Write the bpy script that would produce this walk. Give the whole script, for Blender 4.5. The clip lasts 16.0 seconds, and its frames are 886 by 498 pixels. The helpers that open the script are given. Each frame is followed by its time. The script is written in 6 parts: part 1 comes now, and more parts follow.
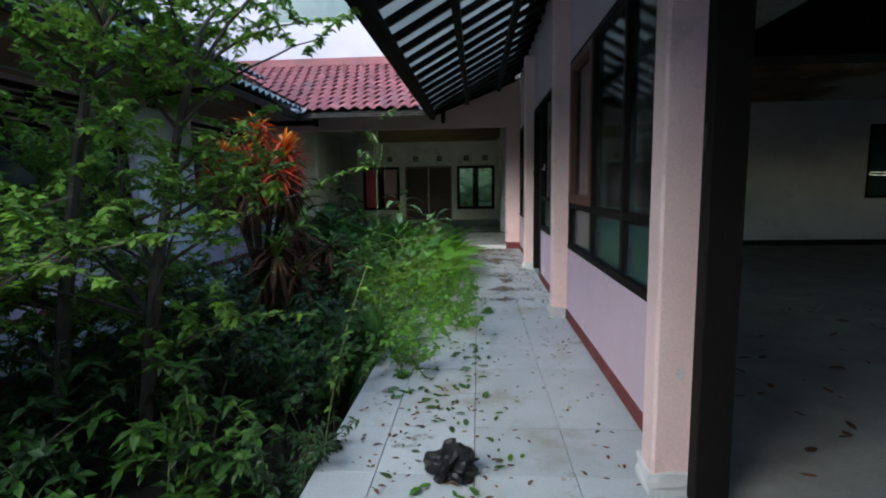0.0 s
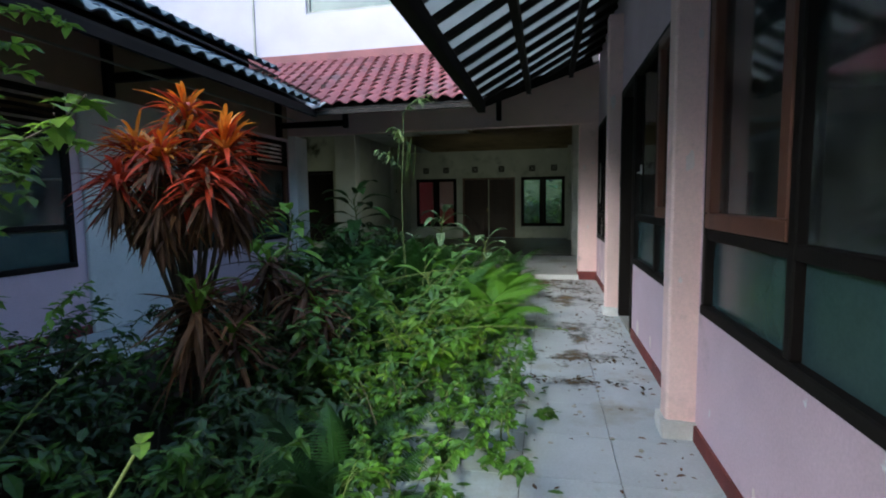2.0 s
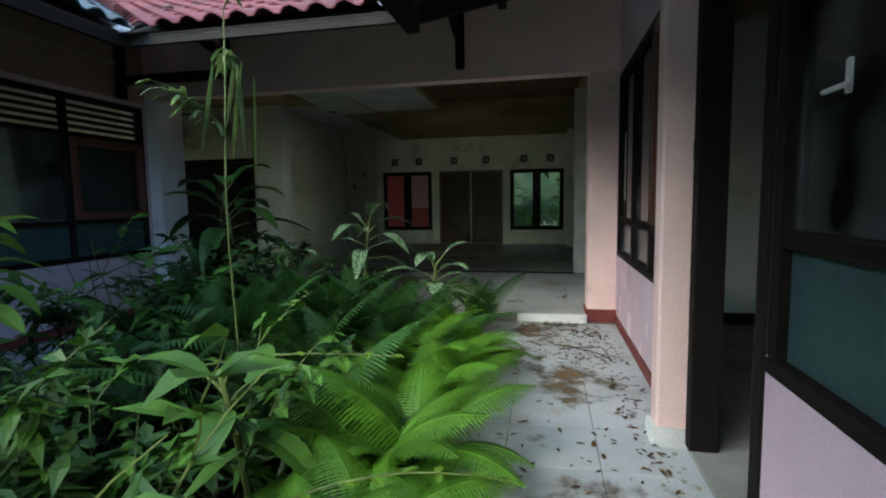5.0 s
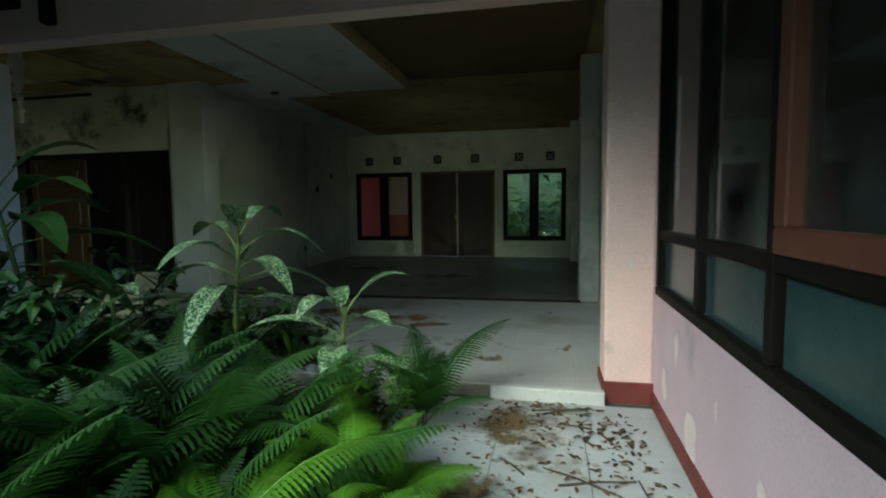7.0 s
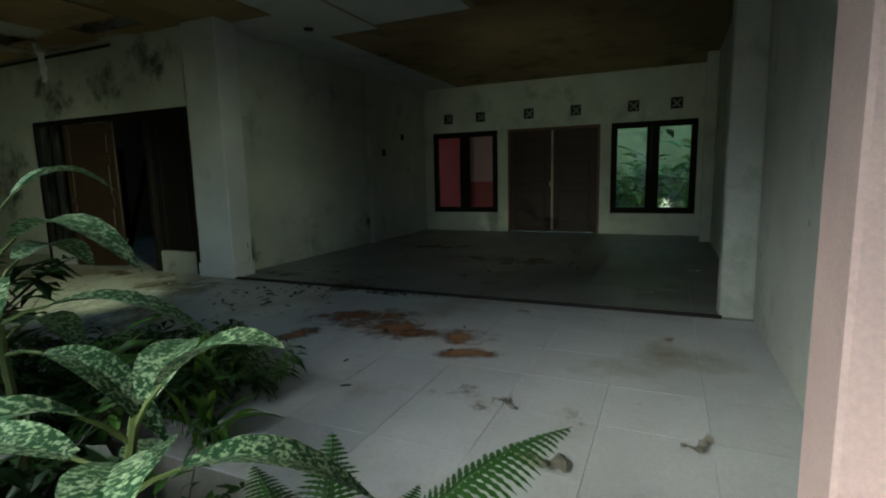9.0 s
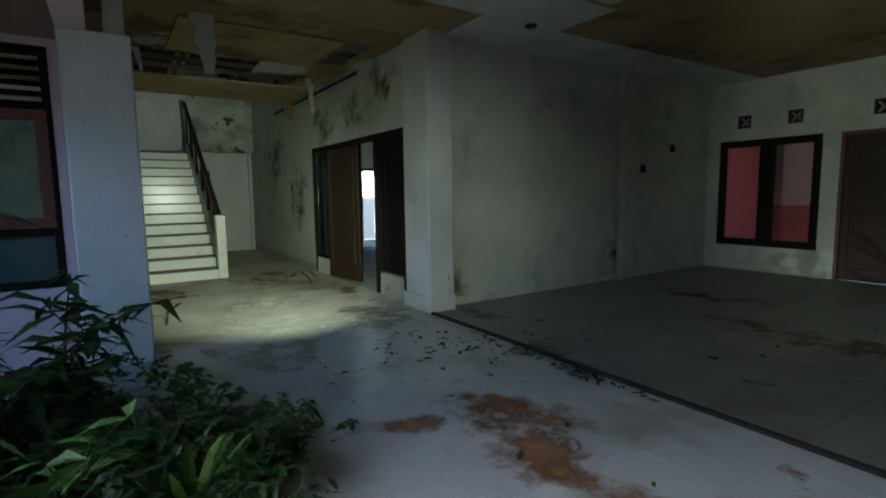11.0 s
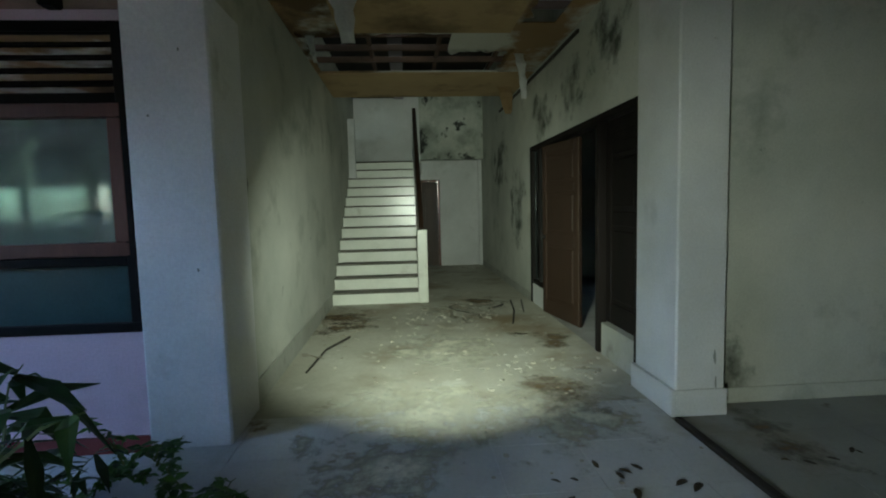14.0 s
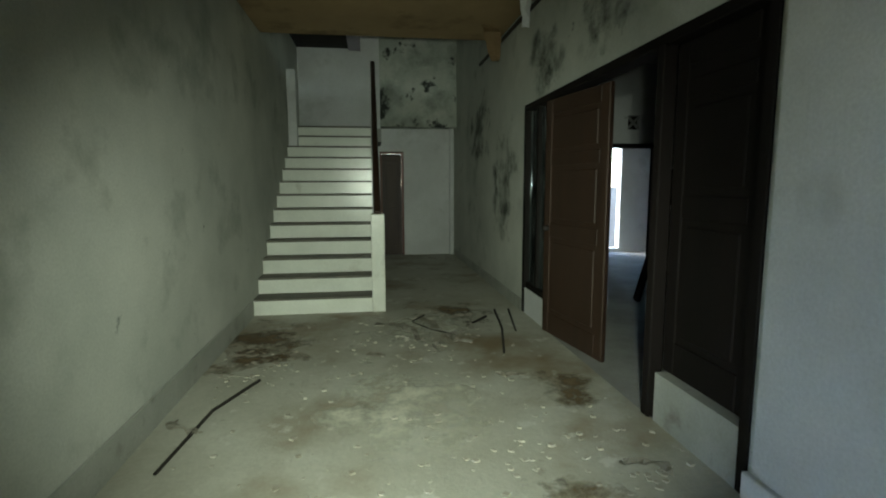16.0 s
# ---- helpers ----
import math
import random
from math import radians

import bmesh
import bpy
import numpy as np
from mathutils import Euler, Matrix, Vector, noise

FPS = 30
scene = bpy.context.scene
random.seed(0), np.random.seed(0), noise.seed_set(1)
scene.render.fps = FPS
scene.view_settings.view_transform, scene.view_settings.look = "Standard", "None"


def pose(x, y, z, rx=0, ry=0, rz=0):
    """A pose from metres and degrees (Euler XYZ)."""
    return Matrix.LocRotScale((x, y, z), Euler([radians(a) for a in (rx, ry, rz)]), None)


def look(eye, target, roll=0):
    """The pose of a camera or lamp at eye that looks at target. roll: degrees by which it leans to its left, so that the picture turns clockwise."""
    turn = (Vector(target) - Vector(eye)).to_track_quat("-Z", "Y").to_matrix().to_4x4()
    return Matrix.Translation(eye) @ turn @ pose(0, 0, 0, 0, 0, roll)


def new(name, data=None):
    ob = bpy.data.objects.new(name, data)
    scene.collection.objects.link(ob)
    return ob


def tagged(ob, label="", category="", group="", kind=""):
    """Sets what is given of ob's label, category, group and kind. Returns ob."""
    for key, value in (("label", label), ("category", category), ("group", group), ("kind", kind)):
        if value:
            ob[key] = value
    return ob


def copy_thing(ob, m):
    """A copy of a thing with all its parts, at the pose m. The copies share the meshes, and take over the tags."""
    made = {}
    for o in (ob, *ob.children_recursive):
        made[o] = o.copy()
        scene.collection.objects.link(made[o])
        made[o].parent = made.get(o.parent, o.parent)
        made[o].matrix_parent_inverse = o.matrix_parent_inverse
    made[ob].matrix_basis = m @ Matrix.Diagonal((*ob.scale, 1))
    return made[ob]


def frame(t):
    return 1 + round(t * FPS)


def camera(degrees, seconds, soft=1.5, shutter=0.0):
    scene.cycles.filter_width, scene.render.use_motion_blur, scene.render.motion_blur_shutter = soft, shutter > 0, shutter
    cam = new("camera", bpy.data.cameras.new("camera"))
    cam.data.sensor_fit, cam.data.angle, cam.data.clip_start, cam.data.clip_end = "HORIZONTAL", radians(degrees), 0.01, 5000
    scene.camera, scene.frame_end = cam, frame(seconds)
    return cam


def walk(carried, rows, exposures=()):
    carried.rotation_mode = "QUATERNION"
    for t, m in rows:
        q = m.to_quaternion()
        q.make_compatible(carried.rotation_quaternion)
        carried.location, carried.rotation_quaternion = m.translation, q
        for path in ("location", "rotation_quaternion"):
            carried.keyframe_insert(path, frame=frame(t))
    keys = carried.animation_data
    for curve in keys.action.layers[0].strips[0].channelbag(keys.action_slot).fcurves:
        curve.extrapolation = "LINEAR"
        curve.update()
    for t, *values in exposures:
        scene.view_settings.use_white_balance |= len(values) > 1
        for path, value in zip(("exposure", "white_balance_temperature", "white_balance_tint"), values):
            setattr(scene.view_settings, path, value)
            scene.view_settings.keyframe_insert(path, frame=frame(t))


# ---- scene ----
# ---------------------------------------------------------------- camera
cam = camera(82.6, 16.0, soft=2.0)
PATH = [
    (0, (1.086, -3.48, 1.364), (0.947, -1.5, 1.12), -0.9),
    (0.5, (1.119, -2.92, 1.376), (0.86, -0.951, 1.138), -1.4),
    (1, (1.105, -2.349, 1.38), (0.857, -0.372, 1.203), -1.7),
    (1.5, (1.189, -1.786, 1.378), (0.889, 0.184, 1.209), -1.9),
    (2, (1.187, -1.229, 1.345), (0.78, 0.721, 1.161), -0.8),
    (2.5, (1.23, -0.692, 1.344), (0.801, 1.251, 1.15), -0.9),
    (3, (1.253, -0.18, 1.369), (0.754, 1.745, 1.16), -0.0),
    (3.5, (1.228, 0.39, 1.374), (0.754, 2.32, 1.15), -0.7),
    (3.7, (1.249, 0.611, 1.357), (0.809, 2.548, 1.122), -1.4),
    (6, (1.283, 3.201, 1.306), (0.9, 5.158, 1.151), -1.1),
    (6.5, (1.365, 3.738, 1.294), (0.983, 5.694, 1.123), -2.8),
    (7, (1.338, 4.26, 1.277), (0.93, 6.211, 1.116), -0.7),
    (7.5, (1.374, 4.791, 1.239), (0.951, 6.732, 1.006), -1.2),
    (8, (1.372, 5.259, 1.244), (0.881, 7.174, 0.939), -1.1),
    (8.2, (1.337, 5.461, 1.246), (0.803, 7.367, 0.963), -1.0),
    (10.5, (1.314, 7.501, 1.311), (-0.176, 8.804, 1.024), -1.8),
    (11, (1.175, 7.843, 1.4), (-0.488, 8.932, 1.18), -0.8),
    (11.5, (1.051, 8.171, 1.393), (-0.713, 9.082, 1.151), -1.6),
    (12, (0.833, 8.432, 1.373), (-1.046, 9.063, 1.105), -0.7),
    (12.5, (0.538, 8.689, 1.403), (-1.39, 9.169, 1.175), -0.3),
    (13, (0.226, 8.968, 1.406), (-1.732, 9.327, 1.209), -0.9),
    (13.5, (-0.158, 9.063, 1.391), (-2.138, 9.283, 1.222), -0.0),
    (14, (-0.562, 9.102, 1.425), (-2.55, 9.24, 1.254), -1.4),
    (14.5, (-0.986, 9.194, 1.423), (-2.975, 9.287, 1.235), -2.2),
    (15, (-1.461, 9.175, 1.387), (-3.442, 9.389, 1.208), -2.4),
    (15.5, (-1.909, 9.24, 1.361), (-3.871, 9.582, 1.179), -2.3),
    (16, (-2.341, 9.25, 1.401), (-4.305, 9.524, 1.147), -0.2),
]
walk(cam, [(t, look(eye, target, roll)) for t, eye, target, roll in PATH], exposures=[(0.0, 2.3, 6500.0, 0.0), (3.5, 2.5, 6600.0, -1.0), (6.0, 2.45, 6800.0, -10.0), (7.0, 2.5, 6700.0, -17.0), (8.2, 2.5, 6900.0, -13.0), (10.5, 3.4, 6100.0, 1.0), (12.5, 3.85, 6100.0, 3.0), (14.5, 3.9, 6200.0, 4.0), (15.3, 3.6, 6300.0, 4.0), (16.0, 3.65, 6200.0, 5.0)])

# ---------------------------------------------------------------- world, lights
world = bpy.data.worlds.new("sky")
scene.world = world
world.use_nodes = True
wn = world.node_tree.nodes
sky = wn.new("ShaderNodeTexSky")
sky.sky_type = "NISHITA"
sky.sun_disc = False
sky.sun_elevation = radians(35)
sky.sun_rotation = radians(217)
sky.air_density, sky.dust_density, sky.ozone_density = 1.0, 1.0, 2.0
wn["Background"].inputs["Strength"].default_value = 0.15
world.node_tree.links.new(sky.outputs["Color"], wn["Background"].inputs["Color"])

sun = new("sun", bpy.data.lights.new("sun", "SUN"))
sun.data.energy, sun.data.angle, sun.data.color = 0.8, radians(45), (0.97, 0.95, 1.0)
sun.matrix_world = look((-6.5, -8.5, 7.6), (0, 0, 0))


def torch(name, eye, target, watts, cone, blend):
    """The walker's hand torch, standing at one place of the walk."""
    ob = new(name, bpy.data.lights.new(name, "SPOT"))
    ob.data.energy, ob.data.spot_size, ob.data.spot_blend = watts, radians(cone), blend
    ob.data.color, ob.data.shadow_soft_size = (0.93, 1.0, 0.80), 0.03
    ob.matrix_world = look(eye, target)
    return ob


torch("torch_hall", (-2.1, 9.25, 1.42), (-6.9, 9.40, 0.42), 42, 74, 1.0)
torch("torch_room", (1.2, 7.70, 1.25), (-3.75, 10.95, 1.0), 19, 40, 1.0)
torch("torch_end", (-0.5, 9.1, 1.30), (-0.6, 16.3, 1.75), 17, 58, 1.0)
torch("torch_ferns", (1.28, 2.9, 1.25), (0.55, 6.0, 0.30), 30, 26, 1.0)
torch("torch_court", (1.12, -3.3, 1.25), (0.38, 3.3, 0.15), 330, 20, 1.0)

# ---------------------------------------------------------------- materials
def mat(name, c1, c2=None, scale=3.0, rough=0.8, metal=0.0, bump=0.15, fine=70.0, stains=(), vary=0.0, spec=0.35, stretch=(1, 1, 1), island=0.0, thin=0.0):
    """A procedural surface: two tones in large patches, fine grain and relief, and stains: (colour, scale, from, to, seed)."""
    m = bpy.data.materials.new(name)
    m.use_nodes = True
    n, l = m.node_tree.nodes, m.node_tree.links
    b = n["Principled BSDF"]
    c2 = c2 or tuple(c * 0.72 for c in c1)
    geo = n.new("ShaderNodeNewGeometry")
    mp = n.new("ShaderNodeMapping")
    mp.inputs["Scale"].default_value = stretch
    l.new(geo.outputs["Position"], mp.inputs["Vector"])

    def noise_tex(s, detail, seed):
        t = n.new("ShaderNodeTexNoise")
        t.noise_dimensions = "4D"
        t.inputs["Scale"].default_value, t.inputs["Detail"].default_value, t.inputs["W"].default_value = s, detail, seed
        t.inputs["Roughness"].default_value = 0.62
        l.new(mp.outputs["Vector"], t.inputs["Vector"])
        return t.outputs["Fac"]

    def band(fac, lo, hi):
        r = n.new("ShaderNodeMapRange")
        r.inputs["From Min"].default_value, r.inputs["From Max"].default_value = lo, hi
        l.new(fac, r.inputs["Value"])
        return r.outputs["Result"]

    def mix(fac, a, bb, kind="MIX"):
        x = n.new("ShaderNodeMix")
        x.data_type, x.blend_type = "RGBA", kind
        for sock, v in ((x.inputs[0], fac), (x.inputs[6], a), (x.inputs[7], bb)):
            if isinstance(v, (float, int)):
                sock.default_value = v
            elif isinstance(v, tuple):
                sock.default_value = (*v, 1)
            else:
                l.new(v, sock)
        return x.outputs[2]

    col = mix(band(noise_tex(scale, 6, 1.3), 0.36, 0.64), c1, c2)
    grain = noise_tex(fine, 3, 4.1)
    col = mix(0.22, col, mix(band(grain, 0.3, 0.7), (0.55, 0.55, 0.55), (1.25, 1.25, 1.25)), "MULTIPLY")
    for sc, s, lo, hi, seed in stains:
        col = mix(band(noise_tex(s, 8, seed), lo, hi), col, sc)
    if vary:
        info = n.new("ShaderNodeObjectInfo")
        col = mix(1.0, col, mix(info.outputs["Random"], (1 - vary,) * 3, (1 + vary,) * 3), "MULTIPLY")
    if island:
        col = mix(1.0, col, mix(geo.outputs["Random Per Island"], (1 - island, 1 - island, 1 - island * 0.8), (1 + island, 1 + island * 0.7, 1 - island * 0.3)), "MULTIPLY")
    l.new(col, b.inputs["Base Color"])
    b.inputs["Roughness"].default_value, b.inputs["Metallic"].default_value = rough, metal
    b.inputs["Specular IOR Level"].default_value = spec
    if bump:
        bu = n.new("ShaderNodeBump")
        bu.inputs["Strength"].default_value, bu.inputs["Distance"].default_value = bump, 0.01
        l.new(grain, bu.inputs["Height"])
        l.new(bu.outputs["Normal"], b.inputs["Normal"])
    if thin:
        tr = n.new("ShaderNodeBsdfTranslucent")
        l.new(col, tr.inputs["Color"])
        ms = n.new("ShaderNodeMixShader")
        ms.inputs[0].default_value = thin
        out = n["Material Output"]
        l.new(b.outputs[0], ms.inputs[1]), l.new(tr.outputs[0], ms.inputs[2]), l.new(ms.outputs[0], out.inputs["Surface"])
    return m


def glass_mat(name, tint, gloss=0.06, dirt=0.12):
    """A dusty window pane: clear, tinted, with its mirror gloss by Fresnel."""
    m = bpy.data.materials.new(name)
    m.use_nodes = True
    n, l = m.node_tree.nodes, m.node_tree.links
    n.remove(n["Principled BSDF"])
    tr, gl, di = n.new("ShaderNodeBsdfTransparent"), n.new("ShaderNodeBsdfGlossy"), n.new("ShaderNodeBsdfDiffuse")
    tr.inputs["Color"].default_value = (*tint, 1)
    gl.inputs["Roughness"].default_value = gloss
    di.inputs["Color"].default_value = (0.30, 0.34, 0.33, 1)
    fr = n.new("ShaderNodeFresnel")
    fr.inputs["IOR"].default_value = 1.6
    noi = n.new("ShaderNodeTexNoise")
    noi.inputs["Scale"].default_value, noi.inputs["Detail"].default_value = 4.0, 8.0
    geo = n.new("ShaderNodeNewGeometry")
    l.new(geo.outputs["Position"], noi.inputs["Vector"])
    rg = n.new("ShaderNodeMapRange")
    rg.inputs["From Min"].default_value, rg.inputs["From Max"].default_value = 0.35, 0.75
    rg.inputs["To Max"].default_value = dirt * 2
    l.new(noi.outputs["Fac"], rg.inputs["Value"])
    m1, m2 = n.new("ShaderNodeMixShader"), n.new("ShaderNodeMixShader")
    l.new(rg.outputs["Result"], m1.inputs[0]), l.new(tr.outputs[0], m1.inputs[1]), l.new(di.outputs[0], m1.inputs[2])
    l.new(fr.outputs[0], m2.inputs[0]), l.new(m1.outputs[0], m2.inputs[1]), l.new(gl.outputs[0], m2.inputs[2])
    l.new(m2.outputs[0], n["Material Output"].inputs["Surface"])
    return m


GREY_MOLD = (0.10, 0.115, 0.10)
M_PINK = mat("pink_paint", (0.64, 0.49, 0.57), (0.57, 0.43, 0.50), 1.6, 0.75, stains=(((0.68, 0.68, 0.70), 5.0, 0.66, 0.68, 3.0), ((0.33, 0.27, 0.29), 2.2, 0.60, 0.82, 7.0)))
M_PEACH = mat("peach_paint", (0.86, 0.63, 0.59), (0.78, 0.57, 0.54), 2.0, 0.75, stains=(((0.66, 0.62, 0.60), 6.0, 0.67, 0.69, 5.0), ((0.30, 0.25, 0.23), 2.6, 0.60, 0.85, 2.0)))
M_WHITE = mat("white_plaster", (0.66, 0.67, 0.66), (0.55, 0.56, 0.55), 1.4, 0.85, stains=(((0.34, 0.35, 0.33), 1.5, 0.56, 0.78, 3.0), (GREY_MOLD, 5.0, 0.68, 0.76, 8.0)))
M_WALLIN = mat("stained_interior_plaster", (0.60, 0.61, 0.55), (0.46, 0.48, 0.43), 1.1, 0.85, stains=(((0.25, 0.27, 0.23), 1.7, 0.55, 0.75, 5.0), (GREY_MOLD, 6.0, 0.66, 0.74, 1.0)))
M_MOLD = mat("mouldy_plaster", (0.52, 0.54, 0.47), (0.36, 0.39, 0.34), 2.0, 0.9, stains=(((0.22, 0.24, 0.20), 2.2, 0.48, 0.68, 5.0), ((0.035, 0.04, 0.035), 2.6, 0.55, 0.60, 2.0)))
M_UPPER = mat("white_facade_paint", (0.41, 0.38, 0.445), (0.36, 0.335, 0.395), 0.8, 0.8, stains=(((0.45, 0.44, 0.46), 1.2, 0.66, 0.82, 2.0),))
M_RED = mat("red_oxide_paint", (0.20, 0.045, 0.04), (0.13, 0.03, 0.03), 4, 0.7, stains=(((0.45, 0.40, 0.38), 7.0, 0.66, 0.70, 2.0),))
M_TILE = mat("white_floor_tile", (0.48, 0.52, 0.54), (0.40, 0.44, 0.46), 2.5, 0.42, bump=0.05, vary=0.07, stains=(((0.30, 0.27, 0.21), 2.2, 0.55, 0.72, 3.0), ((0.10, 0.08, 0.055), 3.4, 0.63, 0.70, 6.0)))
M_TILEIN = mat("dusty_floor_tile", (0.54, 0.55, 0.55), (0.45, 0.46, 0.46), 1.8, 0.40, bump=0.08, vary=0.05, stains=(((0.26, 0.23, 0.16), 1.3, 0.54, 0.72, 4.0), ((0.14, 0.10, 0.06), 2.4, 0.64, 0.70, 9.0)))
M_SCREED = mat("dusty_screed", (0.50, 0.50, 0.43), (0.38, 0.37, 0.30), 1.6, 0.55, bump=0.25, fine=45, stains=(((0.22, 0.17, 0.10), 1.1, 0.50, 0.68, 4.0), ((0.56, 0.56, 0.50), 4.5, 0.60, 0.66, 12.0), ((0.12, 0.09, 0.055), 2.4, 0.63, 0.70, 9.0)))
M_GROUTIN = mat("dusty_grout", (0.30, 0.29, 0.25), None, 5, 0.95)
M_GROUT = mat("dirty_grout", (0.12, 0.11, 0.09), None, 5, 0.95)
M_STEP = mat("white_stair_tile", (0.74, 0.76, 0.68), (0.66, 0.68, 0.60), 3, 0.22, bump=0.03, stains=(((0.35, 0.33, 0.26), 2.5, 0.60, 0.80, 4.0),))
# Much darker than the white risers, to draw thin dark edges.
M_TREAD = mat("dark_stair_nosing", (0.15, 0.14, 0.11), (0.10, 0.095, 0.08), 4, 0.6)
M_SKIRT = mat("grey_skirting_tile", (0.40, 0.41, 0.37), (0.31, 0.32, 0.28), 3, 0.5, stains=(((0.18, 0.17, 0.14), 4.0, 0.55, 0.7, 3.0),))
M_PAPER = mat("white_torn_paper", (0.80, 0.81, 0.80), (0.70, 0.71, 0.70), 5, 0.9)
M_PIER = mat("whitewashed_pier_paint", (0.80, 0.81, 0.82), (0.70, 0.71, 0.72), 1.6, 0.85, stains=(((0.42, 0.42, 0.41), 2.2, 0.62, 0.80, 3.0), ((0.20, 0.20, 0.19), 9.0, 0.70, 0.74, 8.0)))
M_CONC = mat("raw_concrete", (0.33, 0.33, 0.31), (0.24, 0.24, 0.22), 2.5, 0.9, bump=0.3)
M_WOODK = mat("black_stained_wood", (0.013, 0.010, 0.009), (0.008, 0.007, 0.006), 3, 0.7, spec=0.12, stretch=(1, 1, 0.15), stains=(((0.10, 0.09, 0.08), 12.0, 0.71, 0.74, 2.0),))
M_WOODR = mat("red_brown_wood", (0.15, 0.06, 0.038), (0.10, 0.04, 0.027), 3, 0.5, stretch=(2, 2, 0.2))
M_DOOR = mat("brown_door_wood", (0.046, 0.025, 0.015), (0.032, 0.018, 0.011), 2.5, 0.5, stretch=(3, 3, 0.25))
M_CEIL = mat("ceiling_board", (0.50, 0.50, 0.47), (0.42, 0.41, 0.38), 0.8, 0.9, stains=(((0.25, 0.16, 0.08), 0.55, 0.47, 0.52, 3.0), ((0.11, 0.07, 0.04), 0.5, 0.56, 0.60, 3.0)))
M_CEILB = mat("brown_stained_board", (0.40, 0.285, 0.15), (0.30, 0.21, 0.11), 1.2, 0.9, stains=(((0.10, 0.065, 0.035), 1.5, 0.52, 0.72, 3.0),))
M_CEILD = mat("dark_brown_board", (0.20, 0.115, 0.065), (0.14, 0.08, 0.05), 1.2, 0.9)
M_BATTEN = mat("old_brown_batten", (0.12, 0.07, 0.05), (0.07, 0.045, 0.035), 4, 0.8)
# Near-black for dark trim, and as painted shade in roof spaces and vents.
M_DARKV = mat("dark_trim_and_unlit_voids", (0.028, 0.024, 0.022), None, 4, 0.95)


M_ROOFRED = mat("red_clay_tile", (0.25, 0.078, 0.088), (0.17, 0.055, 0.065), 2.2, 0.6, vary=0.2, stains=(((0.10, 0.09, 0.10), 1.6, 0.56, 0.76, 4.0),))
M_ROOFGREY = mat("weathered_grey_tile", (0.095, 0.13, 0.155), (0.055, 0.078, 0.095), 2.5, 0.62, vary=0.25, stains=(((0.05, 0.06, 0.07), 2.0, 0.55, 0.75, 4.0),))
M_DECK = mat("pale_roof_sheet", (0.52, 0.55, 0.56), (0.42, 0.45, 0.46), 2.0, 0.8, thin=0.55)
M_SOIL = mat("dark_leaf_soil", (0.045, 0.036, 0.024), (0.03, 0.026, 0.018), 3, 1.0, bump=0.6, fine=30)
M_GLASS = glass_mat("dusty_dark_glass", (0.62, 0.74, 0.72), 0.06, 0.15)
M_FROST = mat("frosted_teal_glass", (0.045, 0.085, 0.085), (0.035, 0.065, 0.07), 2.5, 0.22, bump=0.05, spec=0.5)
M_METAL = mat("rusty_dark_steel", (0.05, 0.045, 0.04), None, 6, 0.6, metal=0.5)
M_BRASS = mat("dull_brass", (0.55, 0.42, 0.16), None, 6, 0.35, metal=1.0)
M_RUBBLE = mat("plaster_debris", (0.45, 0.43, 0.37), (0.30, 0.28, 0.22), 4, 0.95)
M_PLASTIC = mat("black_plastic", (0.015, 0.015, 0.016), None, 6, 0.4)
M_REDWALL = mat("bright_red_paint", (0.50, 0.05, 0.06), (0.40, 0.04, 0.05), 1.5, 0.7)
M_PINKWALL = mat("salmon_paint", (0.70, 0.36, 0.38), (0.62, 0.30, 0.33), 1.5, 0.7)
M_LEAFT = mat("fresh_tree_leaf", (0.22, 0.40, 0.08), (0.14, 0.28, 0.05), 2.0, 0.5, bump=0.0, island=0.4, thin=0.42)
M_GLASSD = glass_mat("very_dusty_glass", (0.86, 0.9, 0.86), 0.02, 0.015)
M_BARE = mat("grey_bark", (0.09, 0.075, 0.055), (0.055, 0.045, 0.035), 6, 0.9, bump=0.5, fine=40)
M_GREENSTEM = mat("green_stem", (0.12, 0.16, 0.05), (0.09, 0.12, 0.04), 6, 0.7)
M_LEAF = mat("mid_green_leaf", (0.068, 0.175, 0.028), (0.042, 0.11, 0.019), 2.0, 0.5, bump=0.0, island=0.45, thin=0.1, spec=0.4)
M_LEAFD = mat("dark_green_leaf", (0.036, 0.092, 0.023), (0.024, 0.062, 0.017), 2.0, 0.45, bump=0.0, island=0.4, thin=0.15, spec=0.45)
M_LEAFY = mat("bright_green_leaf", (0.17, 0.31, 0.04), (0.115, 0.23, 0.035), 2.0, 0.5, bump=0.0, island=0.3, thin=0.3)
# Lit copy of the fern green: the torchlight is in the colour.
M_FERNB = mat("torchlit_yellow_green_fern", (0.11, 0.26, 0.025), (0.075, 0.19, 0.018), 1.5, 0.5, bump=0.0, vary=0.25, thin=0.3)
M_FERN = mat("fern_green", (0.038, 0.105, 0.022), (0.026, 0.075, 0.016), 1.5, 0.5, bump=0.0, vary=0.3, thin=0.3)
M_VARIEG = mat("cream_speckled_leaf", (0.030, 0.092, 0.034), (0.02, 0.065, 0.025), 2, 0.4, bump=0.0, vary=0.15, thin=0.15, stains=(((0.36, 0.47, 0.28), 70.0, 0.49, 0.57, 3.0),))
M_REDLEAF = mat("crimson_leaf", (0.60, 0.07, 0.03), (0.40, 0.045, 0.02), 4.0, 0.45, bump=0.0, island=0.45, thin=0.25)
M_ORANGE = mat("orange_leaf", (0.80, 0.36, 0.04), (0.68, 0.17, 0.03), 4.0, 0.45, bump=0.0, island=0.35, thin=0.3)
M_DRY = mat("dry_brown_leaf", (0.17, 0.085, 0.05), (0.09, 0.048, 0.03), 5.0, 0.8, bump=0.0, island=0.4, thin=0.1)
